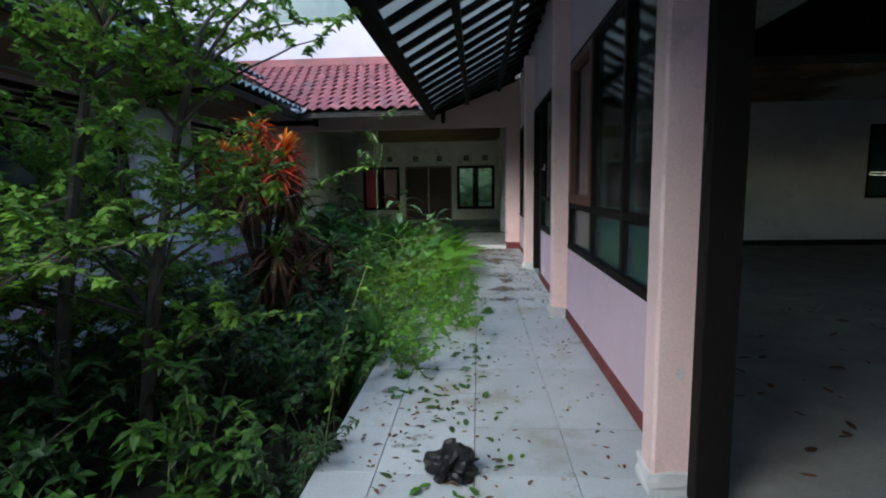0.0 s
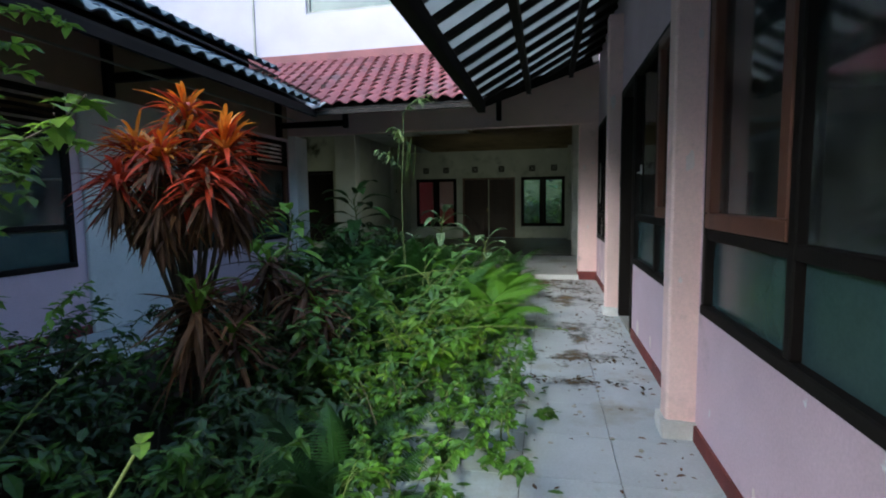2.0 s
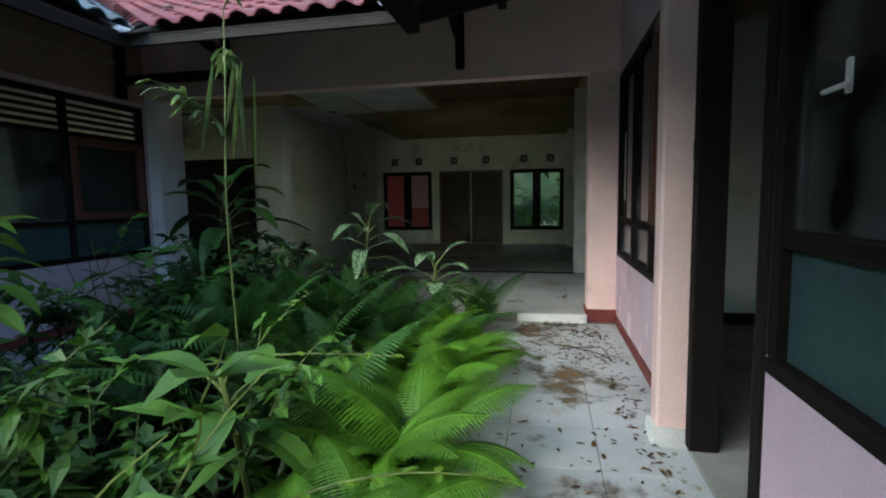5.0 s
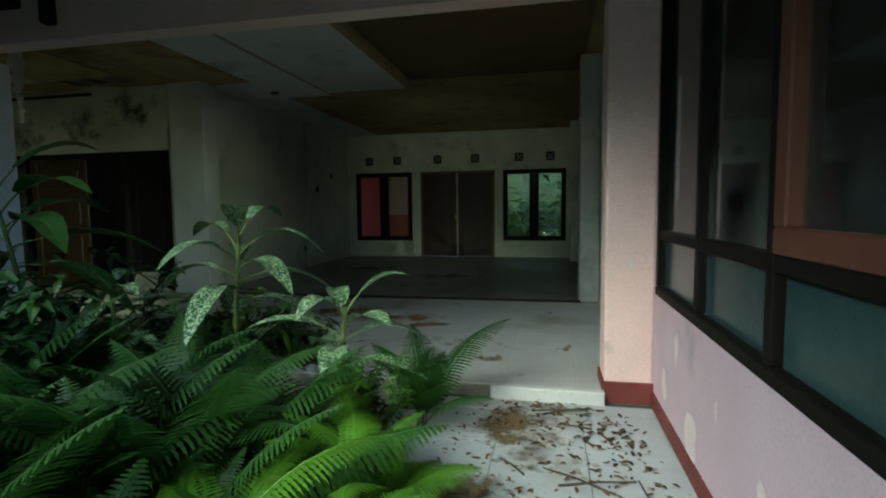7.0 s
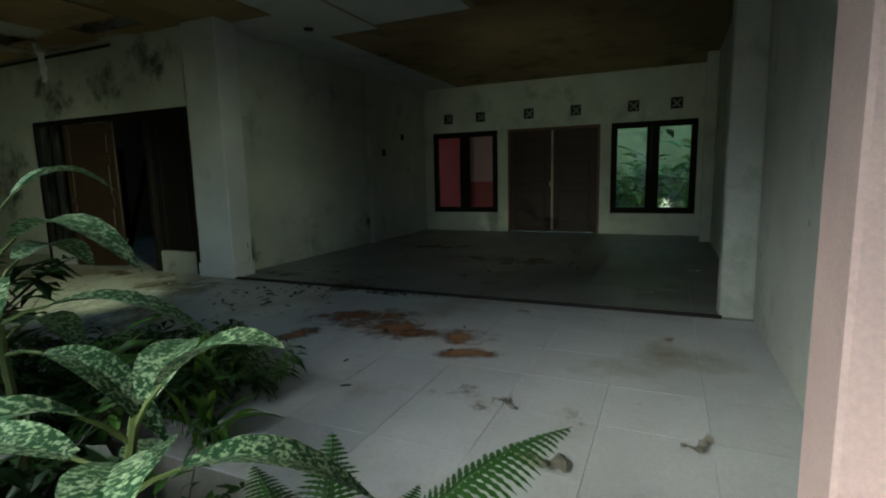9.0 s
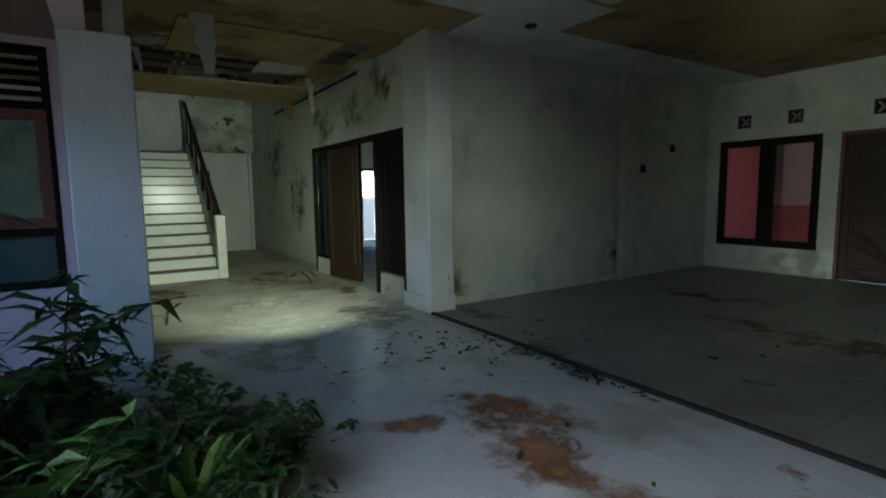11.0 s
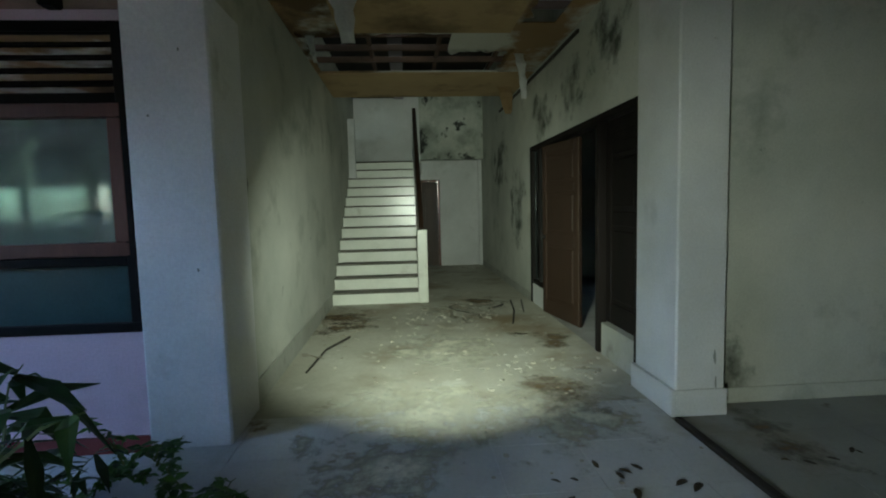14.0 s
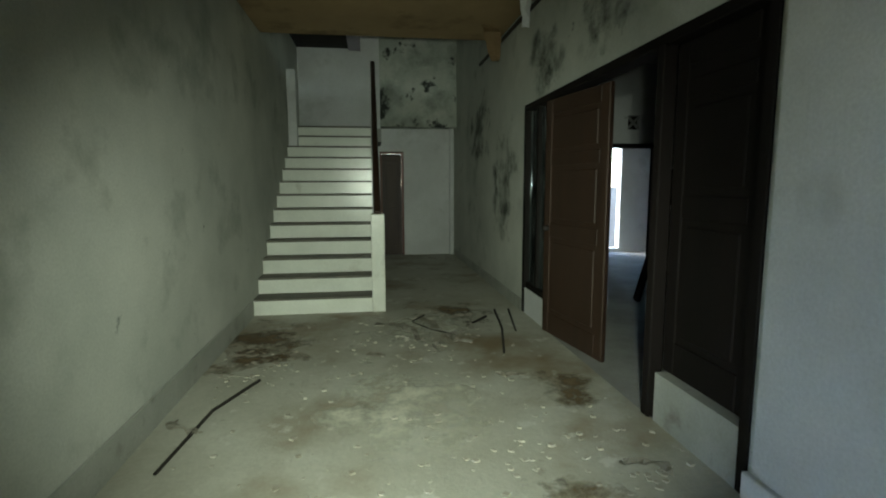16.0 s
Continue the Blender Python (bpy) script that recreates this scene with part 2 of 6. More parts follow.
M_BACK = mat("far_foliage", (0.055, 0.085, 0.045), (0.03, 0.05, 0.025), 1.2, 0.9)
# Darker copy of the dusty tile, with the deep room's shade in its colour.
M_TILEROOM = mat("shaded_dusty_floor_tile", (0.26, 0.26, 0.24), (0.20, 0.20, 0.18), 1.5, 0.45, bump=0.08, vary=0.05, stains=(((0.15, 0.12, 0.08), 1.3, 0.54, 0.72, 4.0), ((0.08, 0.06, 0.04), 3.0, 0.64, 0.70, 9.0)))


def stain_mat(name, c1, c2, scale, seed, cover=0.55, soft=0.25, ragged=1.5):
    """A layer of dirt, damp or mould that thins out raggedly towards the rim of its patch."""
    m = mat(name, c1, c2, scale, 0.9, bump=0.3)
    n, l = m.node_tree.nodes, m.node_tree.links
    tc, gr, g, t = n.new("ShaderNodeTexCoord"), n.new("ShaderNodeTexGradient"), n.new("ShaderNodeNewGeometry"), n.new("ShaderNodeTexNoise")
    gr.gradient_type = "SPHERICAL"
    t.noise_dimensions = "4D"
    t.inputs["Scale"].default_value, t.inputs["Detail"].default_value, t.inputs["W"].default_value, t.inputs["Roughness"].default_value = scale, 9, seed, 0.68
    l.new(tc.outputs["Object"], gr.inputs["Vector"]), l.new(g.outputs["Position"], t.inputs["Vector"])
    a, b, r = n.new("ShaderNodeMath"), n.new("ShaderNodeMath"), n.new("ShaderNodeMapRange")
    a.operation, b.operation = "MULTIPLY_ADD", "ADD"
    l.new(t.outputs["Fac"], a.inputs[0])
    a.inputs[1].default_value, a.inputs[2].default_value = ragged, -0.5 * ragged
    pw = n.new("ShaderNodeMath")
    pw.operation = "POWER"
    pw.inputs[1].default_value = 0.6
    l.new(gr.outputs["Fac"], pw.inputs[0])
    l.new(a.outputs[0], b.inputs[0]), l.new(pw.outputs[0], b.inputs[1])
    # nothing at the rim, whatever the noise says
    rim = n.new("ShaderNodeMapRange")
    rim.inputs["From Max"].default_value = 0.25
    l.new(gr.outputs["Fac"], rim.inputs["Value"])
    r.inputs["From Min"].default_value, r.inputs["From Max"].default_value = 1 - cover, 1 - cover + soft
    l.new(b.outputs[0], r.inputs["Value"])
    out = n.new("ShaderNodeMath")
    out.operation = "MULTIPLY"
    l.new(r.outputs["Result"], out.inputs[0]), l.new(rim.outputs["Result"], out.inputs[1])
    l.new(out.outputs[0], n["Principled BSDF"].inputs["Alpha"])
    return m


M_EARTH = stain_mat("orange_brown_earth", (0.33, 0.17, 0.08), (0.25, 0.115, 0.055), 3.2, 3.0, 0.60, 0.55, 2.8)
M_MUDS = stain_mat("brown_floor_mud", (0.12, 0.085, 0.045), (0.20, 0.15, 0.085), 3.0, 8.0, 0.36, 0.55, 3.4)
M_DUST = stain_mat("pale_plaster_dust", (0.66, 0.66, 0.55), (0.58, 0.57, 0.46), 3.0, 5.0, 0.45, 0.6, 3.0)
M_MOULD = stain_mat("grey_green_mould", (0.10, 0.115, 0.095), (0.17, 0.185, 0.15), 3.0, 2.0, 0.38, 0.7, 3.0)

# ---------------------------------------------------------------- mesh helpers
def box(bm, x0, x1, y0, y1, z0, z1):
    v = [bm.verts.new((x, y, z)) for z in (z0, z1) for y in (y0, y1) for x in (x0, x1)]
    for a in ((0, 2, 3, 1), (4, 5, 7, 6), (0, 1, 5, 4), (2, 6, 7, 3), (0, 4, 6, 2), (1, 3, 7, 5)):
        bm.faces.new([v[i] for i in a])
    return v


def bevelled(bm, width=0.008):
    bmesh.ops.bevel(bm, geom=bm.edges[:], offset=width, segments=1, affect="EDGES")
    return bm


def part(name, bm, material, parent=None, label="", smooth=False):
    """Links a bmesh as one mesh object, under a thing or a part where one is given."""
    me = bpy.data.meshes.new(name)
    bmesh.ops.recalc_face_normals(bm, faces=bm.faces[:])
    bm.to_mesh(me)
    bm.free()
    me.materials.append(material)
    if smooth:
        for p in me.polygons:
            p.use_smooth = True
    ob = new(name, me)
    if parent:
        ob.parent = parent
    if label:
        tagged(ob, label)
    return ob


def solid(name, boxes, material, parent=None, label="", bevel=0.0):
    bm = bmesh.new()
    for b in boxes:
        box(bm, *b)
    if bevel:
        bevelled(bm, bevel)
    return part(name, bm, material, parent, label)


def thing(name, label, category, group="", kind="", at=(0, 0, 0)):
    e = new(name)
    e.location = at
    e.empty_display_size = 0.1
    return tagged(e, label, category, group, kind)


def structure(ob, label):
    return tagged(ob, label, kind="structure")


def wall(name, axis, a, b, u0, u1, z0, z1, holes, material, label):
    """A wall between a and b along axis, from u0 to u1, with clean holes (u0, u1, z0, z1)."""
    us = sorted({u0, u1, *[min(max(h[i], u0), u1) for h in holes for i in (0, 1)]})
    zs = sorted({z0, z1, *[min(max(h[i], z0), z1) for h in holes for i in (2, 3)]})
    full = lambda i, j: 0 <= i < len(us) - 1 and 0 <= j < len(zs) - 1 and not any(
        h[0] - 1e-6 <= us[i] and us[i + 1] <= h[1] + 1e-6 and h[2] - 1e-6 <= zs[j] and zs[j + 1] <= h[3] + 1e-6 for h in holes)
    bm, made = bmesh.new(), {}

    def v(s, i, j):
        if (s, i, j) not in made:
            c = (b if s else a)
            made[s, i, j] = bm.verts.new((c, us[i], zs[j]) if axis == "x" else (us[i], c, zs[j]))
        return made[s, i, j]

    for i in range(len(us) - 1):
        for j in range(len(zs) - 1):
            if not full(i, j):
                continue
            for s in (0, 1):
                bm.faces.new([v(s, i, j), v(s, i + 1, j), v(s, i + 1, j + 1), v(s, i, j + 1)])
            for di, dj, p, q in ((-1, 0, (i, j), (i, j + 1)), (1, 0, (i + 1, j), (i + 1, j + 1)), (0, -1, (i, j), (i + 1, j)), (0, 1, (i, j + 1), (i + 1, j + 1))):
                if not full(i + di, j + dj):
                    bm.faces.new([v(0, *p), v(0, *q), v(1, *q), v(1, *p)])
    return structure(part(name, bm, material), label)


H = 0.08           # floor of room and hall above the terrace
XR = 2.0           # face of the right wing's wall
XL = -3.6          # face of the left wing's wall
YB = 7.62          # courtyard face of the room's front
YN = 10.79         # hall's north wall
YE = 16.49         # room's end wall
CEIL = 3.12
EYW = 8.92         # foot of the upper storey wall

# ---------------------------------------------------------------- ground and floors
bm = bmesh.new()
bmesh.ops.create_grid(bm, x_segments=60, y_segments=60, size=1)
for v in bm.verts:
    x, y = v.co.x, v.co.y
    v.co.x, v.co.y = -1.0 + 6 * x + 240 * x ** 5, 3.0 + 8 * y + 240 * y ** 5
    near = abs(v.co.x) < 12 and abs(v.co.y) < 20
    v.co.z = -0.34 + (0.05 * noise.noise(v.co * 1.3) if near else 0)
structure(part("ground", bm, M_SOIL, smooth=True), "dark soil with rotting leaves under the weeds")

terrace = structure(solid("terrace_floor", [(0.28, XR, -6.0, YB, -0.42, -0.012)], M_GROUT), "white tiled terrace floor, dirty and leaf-strewn")
terrace_left = structure(solid("terrace_floor_left", [(XL, -2.5, -6.0, YB, -0.42, -0.012)], M_GROUT), "white tiled terrace floor beside the left wing")
room_floor = structure(solid("floor", [(XL - 0.2, XR, YB, YE, -0.3, H - 0.012)], M_GROUTIN), "dusty tiled floor of the empty room")
hall_floor = structure(solid("hall_floor", [(-12.0, XL - 0.2, 7.9, YN, -0.3, H)], M_SCREED), "dirty screed hall floor with plaster dust")
structure(solid("wing_floor", [(XR, 10.7, -6.0, YB, -0.3, 0.02)], M_CONC), "grey floor inside the dark wing")
structure(solid("back_room_floor", [(-11.75, XL - 0.2, YN, 15.2, -0.3, H)], M_CONC), "grey dusty floor of the next room")
structure(solid("threshold", [(0.96, 1.70, YB - 0.07, YB, -0.02, H + 0.004)], M_WHITE, bevel=0.008), "worn white threshold step at the room's edge")
structure(solid("floor_track", [(-3.45, 1.74, 10.70, 10.745, H - 0.01, H + 0.022)], M_DARKV, bevel=0.005), "dark sliding-door track across the floor")

# ---------------------------------------------------------------- right wing
HOLES_R = [(-3.0, -1.35, -0.02, 2.55), (-1.0, 1.66, 0.73, 2.55), (1.95, 3.91, 0.73, 2.55), (3.93, 4.83, -0.02, 2.55), (5.06, 7.55, 0.73, 2.55)]
wall("wall_right", "x", XR, XR + 0.14, -6.0, YB + 0.1, -0.02, 3.72, HOLES_R, M_PINK, "pink painted wall under the wing's windows")
# Openings in the back and south walls are unseen, added to brighten the wing.
wall("wall_right_back", "x", 10.6, 10.74, -6.0, YB, 0.0, 4.0, [(-4.2, -0.6, 0.9, 2.3)], M_WHITE, "grey inner wall of the dark wing")
wall("wall_right_south", "y", -6.14, -6.0, XR, 10.74, 0.0, 4.0, [(5.5, 8.0, 1.2, 2.2)], M_WHITE, "end wall of the wing")
wall("wall_right_north", "y", YB, YB + 0.1, XR + 0.14, 10.74, 0.0, 4.0, [(9.1, 10.1, 1.0, 2.5)], M_WHITE, "end wall of the wing")
structure(solid("wing_ceiling", [(XR + 0.14, 10.6, -6.0, 1.3, 3.0, 3.08), (XR + 0.14, 4.1, 1.3, 4.6, 3.0, 3.08), (8.2, 10.6, 1.3, 4.6, 3.0, 3.08), (XR + 0.14, 10.6, 4.6, YB, 3.0, 3.08)], M_CEIL), "stained ceiling of the dark wing, part of it fallen")
# A near-black sheet plays the darkness above the ceiling hole.
structure(solid("wing_roof_space", [(XR + 0.14, 10.6, -6.0, YB, 3.9, 3.95)], M_DARKV), "near-black sheet standing for the unlit roof space above the wing's ceiling")
structure(solid("wing_skirting", [(XR + 0.14, 10.6, YB - 0.015, YB, 0.02, 0.14)], M_DARKV), "dark skirting of the wing")
structure(solid("baseboard_right", [(XR - 0.015, XR, -0.9, 3.9, 0.0, 0.09), (XR - 0.015, XR, 5.05, 7.6, 0.0, 0.09)], M_RED), "chipped red skirting along the terrace")


def window_unit(name, axis, face, u0, u1, z0, z1, mullions, transoms, label, depth=0.09, out=-1, frost_below=None, casement=(), louvre=None, clear=None, casement_wood=None):
    """A timber window: frame members, panes, casements and louvre slats as parts."""
    w = thing(name, label, "window", kind="structure")
    t = 0.055

    def bx(u_a, u_b, z_a, z_b, d0, d1):
        c0, c1 = sorted((face + out * d0, face + out * d1))
        return (c0, c1, u_a, u_b, z_a, z_b) if axis == "x" else (u_a, u_b, c0, c1, z_a, z_b)

    solid("window_frame", [bx(u0, u1, z0, z0 + t, -depth + 0.012, 0.014), bx(u0, u1, z1 - t, z1, -depth + 0.012, 0.010),
                           bx(u0, u0 + t, z0 + t, z1 - t, -depth + 0.012, 0.010), bx(u1 - t, u1, z0 + t, z1 - t, -depth + 0.012, 0.010)], M_WOODK, w, bevel=0.006)
    for mu in mullions:
        solid("mullion", [bx(mu - t / 2, mu + t / 2, z0 + t, z1 - t, -depth + 0.016, 0.006)], M_WOODK, w, bevel=0.006)
    for tz in transoms:
        solid("transom", [bx(u0 + t, u1 - t, tz - t / 2, tz + t / 2, -depth + 0.020, 0.003)], M_WOODK, w, bevel=0.006)
    us, zs = [u0, *mullions, u1], [z0, *transoms, z1]
    for i in range(len(us) - 1):
        for j in range(len(zs) - 1):
            a, b, c, d = us[i] + 0.03, us[i + 1] - 0.03, zs[j] + 0.03, zs[j + 1] - 0.03
            if louvre is not None and j == louvre:
                for k in range(5):
                    zz = c + (d - c) * (k + 0.5) / 5
                    bm = bmesh.new()
                    vs = box(bm, *bx(a, b, zz - 0.006, zz + 0.006, -0.075, 0.005))
                    for v in vs:
                        cc = v.co.x if axis == "x" else v.co.y
                        v.co.z += (cc - face) * out * -0.55
                    part("louvre_slat", bm, M_WOODK, w)
                continue
            frost = frost_below is not None and zs[j + 1] <= frost_below + 0.01
            if (i, j) in casement:
                solid("casement", [bx(a, b, c, c + 0.08, -0.05, 0.012), bx(a, b, d - 0.08, d, -0.05, 0.012), bx(a, a + 0.08, c + 0.08, d - 0.08, -0.05, 0.012),
                                   bx(b - 0.08, b, c + 0.08, d - 0.08, -0.05, 0.012)], casement_wood or M_WOODR, w, "" if casement_wood else "red-brown casement frame", bevel=0.006)
            p = solid("pane", [bx(a, b, c, d, -0.036, -0.032)], M_FROST if frost else (clear or M_GLASS), w)
            p.visible_shadow = frost
    return w


window_unit("window_1", "x", XR, -1.0, 1.66, 0.73, 2.55, (-0.2, 0.68), (1.16,), "black timber window with frosted lower panes", frost_below=1.16, casement=((2, 1),))
window_unit("window_2", "x", XR, 1.95, 3.91, 0.73, 2.55, (2.93,), (1.18,), "black timber window with frosted lower panes", frost_below=1.18, casement=((0, 1),))
window_unit("window_10", "y", YB, 9.1, 10.1, 1.0, 2.5, (9.6,), (1.5,), "dark window far inside the wing", frost_below=2.5)
window_unit("window_3", "x", XR, 5.06, 7.55, 0.73, 2.55, (5.95, 6.72), (1.10,), "black timber window with a red-brown casement", frost_below=1.10, casement=((0, 1),))

latch = thing("window_latch", "white metal latch hanging from the window frame", "latch")
solid("plate", [(XR - 0.018, XR - 0.007, 3.50, 3.52, 1.565, 1.65)], M_WHITE, latch, bevel=0.003)
solid("lever", [(XR - 0.034, XR - 0.018, 3.48, 3.60, 1.578, 1.590)], M_WHITE, latch, bevel=0.004)
# Narrow pale strip, slightly proud of the frame.
strip = thing("paint_strip", "narrow pale strip on the window frame", "timber strip")
solid("strip", [(XR - 0.020, XR - 0.0102, 7.03, 7.05, 1.30, 1.92)], M_CONC, strip, bevel=0.003)


def door_frame(name, u0, u1, z0, z1):
    f = thing(name, "black stained door frame, its door gone", "door frame", kind="structure")
    solid("jamb", [(XR - 0.012, XR + 0.13, u1 - 0.08, u1, z0, z1)], M_WOODK, f, bevel=0.006)
    solid("jamb", [(XR - 0.012, XR + 0.13, u0, u0 + 0.08, z0, z1)], M_WOODK, f, bevel=0.006)
    solid("head", [(XR - 0.012, XR + 0.13, u0 + 0.08, u1 - 0.08, z1 - 0.08, z1)], M_WOODK, f, bevel=0.006)
    solid("hinge", [(XR - 0.02, XR - 0.012, u1 - 0.055, u1 - 0.025, 1.5, 1.6)], M_METAL, f)
    return f


door_frame("door_1", 3.93, 4.83, 0.02, 2.55)
door_frame("door_2", -3.0, -1.35, 0.0, 2.55)


def column(x0, y0, w=0.18, dp=0.15):
    c = thing("terrace_column", "peach painted square column with a broken white base", "column", "terrace columns", at=(0, 0, 0))
    bm = bmesh.new()
    box(bm, x0, x0 + w, y0, y0 + dp, 0.05, 3.4)
    bevelled(bm, 0.012)
    part("shaft", bm, M_PEACH, c)
    bm = bmesh.new()
    box(bm, x0 - 0.02, x0 + w - 0.002, y0 - 0.02, y0 + dp + 0.02, 0.0, 0.10)
    bmesh.ops.subdivide_edges(bm, edges=bm.edges[:], cuts=3, use_grid_fill=True)
    for v in bm.verts:
        if v.co.z > 0.03:
            v.co += Vector((noise.noise(v.co * 9), noise.noise(v.co * 9 + Vector((5, 0, 0))), noise.noise(v.co * 9 + Vector((0, 7, 0))))) * 0.025
    part("base", bm, M_WHITE, c, "chipped white plaster base")
    return c


for yy in (-1.33, 1.72, 4.84):
    column(1.845, yy)

# ---------------------------------------------------------------- room front: pier, beam, left pier
structure(solid("pier_right", [(1.70, XR, YB, YB + 0.30, 0.0, 2.62)], M_PEACH, bevel=0.012), "pinkish plastered pier at the room's edge")
structure(solid("pier_right_skirting", [(1.685, XR, YB - 0.015, YB, 0.0, 0.14), (1.685, 1.70, YB, YB + 0.30, H, 0.14)], M_RED), "red skirting round the pier")
wall("beam_front", "y", YB - 0.02, YB + 0.16, XL, XR, 2.62, 3.56, [], M_PEACH, "peach plastered beam above the wide opening")
structure(solid("pier_left", [(XL - 0.39, XL + 0.15, YB - 0.02, 8.06, 0.0, 2.62)], M_PIER, bevel=0.012), "bluish white corner pier of the hall")
structure(solid("pier_left_skirting", [(XL, XL + 0.165, YB - 0.035, 8.07, 0.0, 0.07)], M_RED), "chipped red skirting under the pier")

# ---------------------------------------------------------------- left wing
HOLES_L = [(-3.6, -1.5, 0.73, 2.50), (-1.0, 3.1, 0.73, 2.50), (4.65, 7.53, 0.73, 2.50)]
wall("wall_left", "x", XL - 0.15, XL, -6.0, YB - 0.03, -0.3, 3.38, HOLES_L, M_PINK, "pink painted wall of the left wing")
window_unit("window_4", "x", XL, 4.65, 7.53, 0.73, 2.50, (5.6, 6.5), (1.15, 2.08), "black timber window with louvres above its panes", out=1, louvre=2, frost_below=1.15, casement=((2, 1),))
window_unit("window_5", "x", XL, -1.0, 3.1, 0.73, 2.50, (0.35, 1.7), (1.15, 2.08), "black timber window with louvres above its panes", out=1, louvre=2, frost_below=1.15)
window_unit("window_6", "x", XL, -3.6, -1.5, 0.73, 2.50, (-2.55,), (1.15, 2.08), "black timber window with louvres above its panes", out=1, louvre=2, frost_below=1.15)
# Peach paint with the eave's shade mixed into its colour.
structure(solid("wall_left_band", [(XL, XL + 0.004, -6.0, YB - 0.03, 2.56, 3.38)], mat("eave_shaded_peach_paint", (0.36, 0.25, 0.21), (0.28, 0.195, 0.165), 1.5, 0.85)), "peach paint above the left windows, darkened for the eave's shade")
wall("wall_left_back", "x", -8.1, -8.0, -6.0, 7.9, -0.3, 4.0, [], M_WHITE, "grey inner wall of the left wing")
structure(solid("wing_left_floor", [(-8.0, XL - 0.15, -6.0, 7.9, -0.3, 0.02)], M_CONC), "grey floor inside the left wing")
structure(solid("wing_left_ceiling", [(-8.0, XL - 0.15, -6.0, 7.9, 3.0, 3.08)], M_CEIL), "ceiling of the left wing")
structure(solid("baseboard_left", [(XL, XL + 0.015, -6.0, YB - 0.04, 0.0, 0.10)], M_RED), "red skirting along the left wing")
structure(solid("pilaster_left", [(XL, XL + 0.05, 3.2, 4.6, 0.0, 2.55)], M_WHITE, bevel=0.01), "bluish white pilaster between the windows")
wall("wall_south", "y", -6.15, -6.0, XL - 0.15, XR, -0.3, 3.6, [], M_PINK, "pink wall closing the courtyard")

# ---------------------------------------------------------------- room
wall("wall_room_right", "x", XR - 0.04, XR + 0.14, YB + 0.30, YE, H - 0.1, CEIL + 0.4, [], M_WALLIN, "damp grey plaster wall of the room")
wall("wall_room_left", "x", XL - 0.2, XL - 0.07, 11.05, YE, H - 0.1, CEIL + 0.4, [], M_WALLIN, "stained plaster wall of the room")
END_HOLES = [(-3.46, -1.99, 0.48, 2.18), (-1.77, 0.07, H, 2.18), (0.27, 1.745, 0.48, 2.18)]
VENTS = (-3.09, -2.36, -1.33, -0.40, 0.65, 1.38)
wall("wall_room_end", "y", YE, YE + 0.14, XL - 0.2, XR + 0.14, H - 0.1, CEIL + 0.4, END_HOLES + [(v - 0.10, v + 0.10, 2.37, 2.57) for v in VENTS], M_WALLIN, "stained plaster end wall with vents and windows")
structure(solid("pilaster_right", [(1.72, XR - 0.04, 10.75, 10.98, H, CEIL)], M_WALLIN, bevel=0.01), "grey plaster pilaster in the room")
structure(solid("pilaster_corner", [(1.80, XR - 0.04, 15.6, 15.8, H, CEIL)], M_WALLIN, bevel=0.01), "grey plaster pilaster near the end wall")
structure(solid("pier_hall", [(-4.05, -3.50, 10.73, 11.05, H, CEIL + 0.3)], M_WHITE, bevel=0.01), "damp white pier at the hall's corner")
structure(solid("pier_hall_skirting", [(-3.50, -3.485, 10.73, 11.06, H, H + 0.17), (-4.06, -3.485, 10.70, 10.73, H, H + 0.17)], M_WHITE, bevel=0.004), "white tile skirting round the pier")
structure(solid("pilaster_room_left", [(XL - 0.07, XL + 0.02, 14.1, 14.38, H, CEIL)], M_WALLIN, bevel=0.01), "damp plaster pilaster on the room's wall")
structure(solid("baseboard_room", [(XL - 0.07, XL - 0.055, 11.06, YE, H, H + 0.10), (XL, -1.86, YE - 0.013, YE, H, H + 0.10), (0.16, 1.9, YE - 0.013, YE, H, H + 0.10)], M_WALLIN), "tile skirting along the room's walls")
for wn_, a, b in (("window_7", -3.46, -1.99), ("window_8", 0.27, 1.745)):
    window_unit(wn_, "y", YE, a, b, 0.48, 2.18, ((a + b) / 2,), (), "black timber window with two clear panes", out=-1, clear=M_GLASSD, casement=((0, 0), (1, 0)), casement_wood=M_WOODK)
for v in VENTS:
    g = thing("vent_block", "dark square ventilation block in the wall", "vent", "vents above the door", kind="structure")
    solid("vent_frame", [(v - 0.10, v + 0.10, YE - 0.006, YE + 0.1, 2.37, 2.40), (v - 0.10, v + 0.10, YE - 0.006, YE + 0.1, 2.54, 2.57),
                         (v - 0.10, v - 0.07, YE - 0.006, YE + 0.1, 2.40, 2.54), (v + 0.07, v + 0.10, YE - 0.006, YE + 0.1, 2.40, 2.54)], M_METAL, g)
    bm = bmesh.new()
    for s in (1, -1):
        vs = box(bm, v - 0.10, v + 0.10, YE + 0.03, YE + 0.06, 2.455, 2.485)
        bmesh.ops.rotate(bm, verts=vs, cent=(v, YE, 2.47), matrix=Matrix.Rotation(radians(45 * s), 3, "Y"))
    part("vent_cross", bm, M_CONC, g)
    # Added plate, near-black to stand for the vent's dark depth.
    solid("vent_back", [(v - 0.10, v + 0.10, YE + 0.115, YE + 0.13, 2.37, 2.57)], M_DARKV, g)


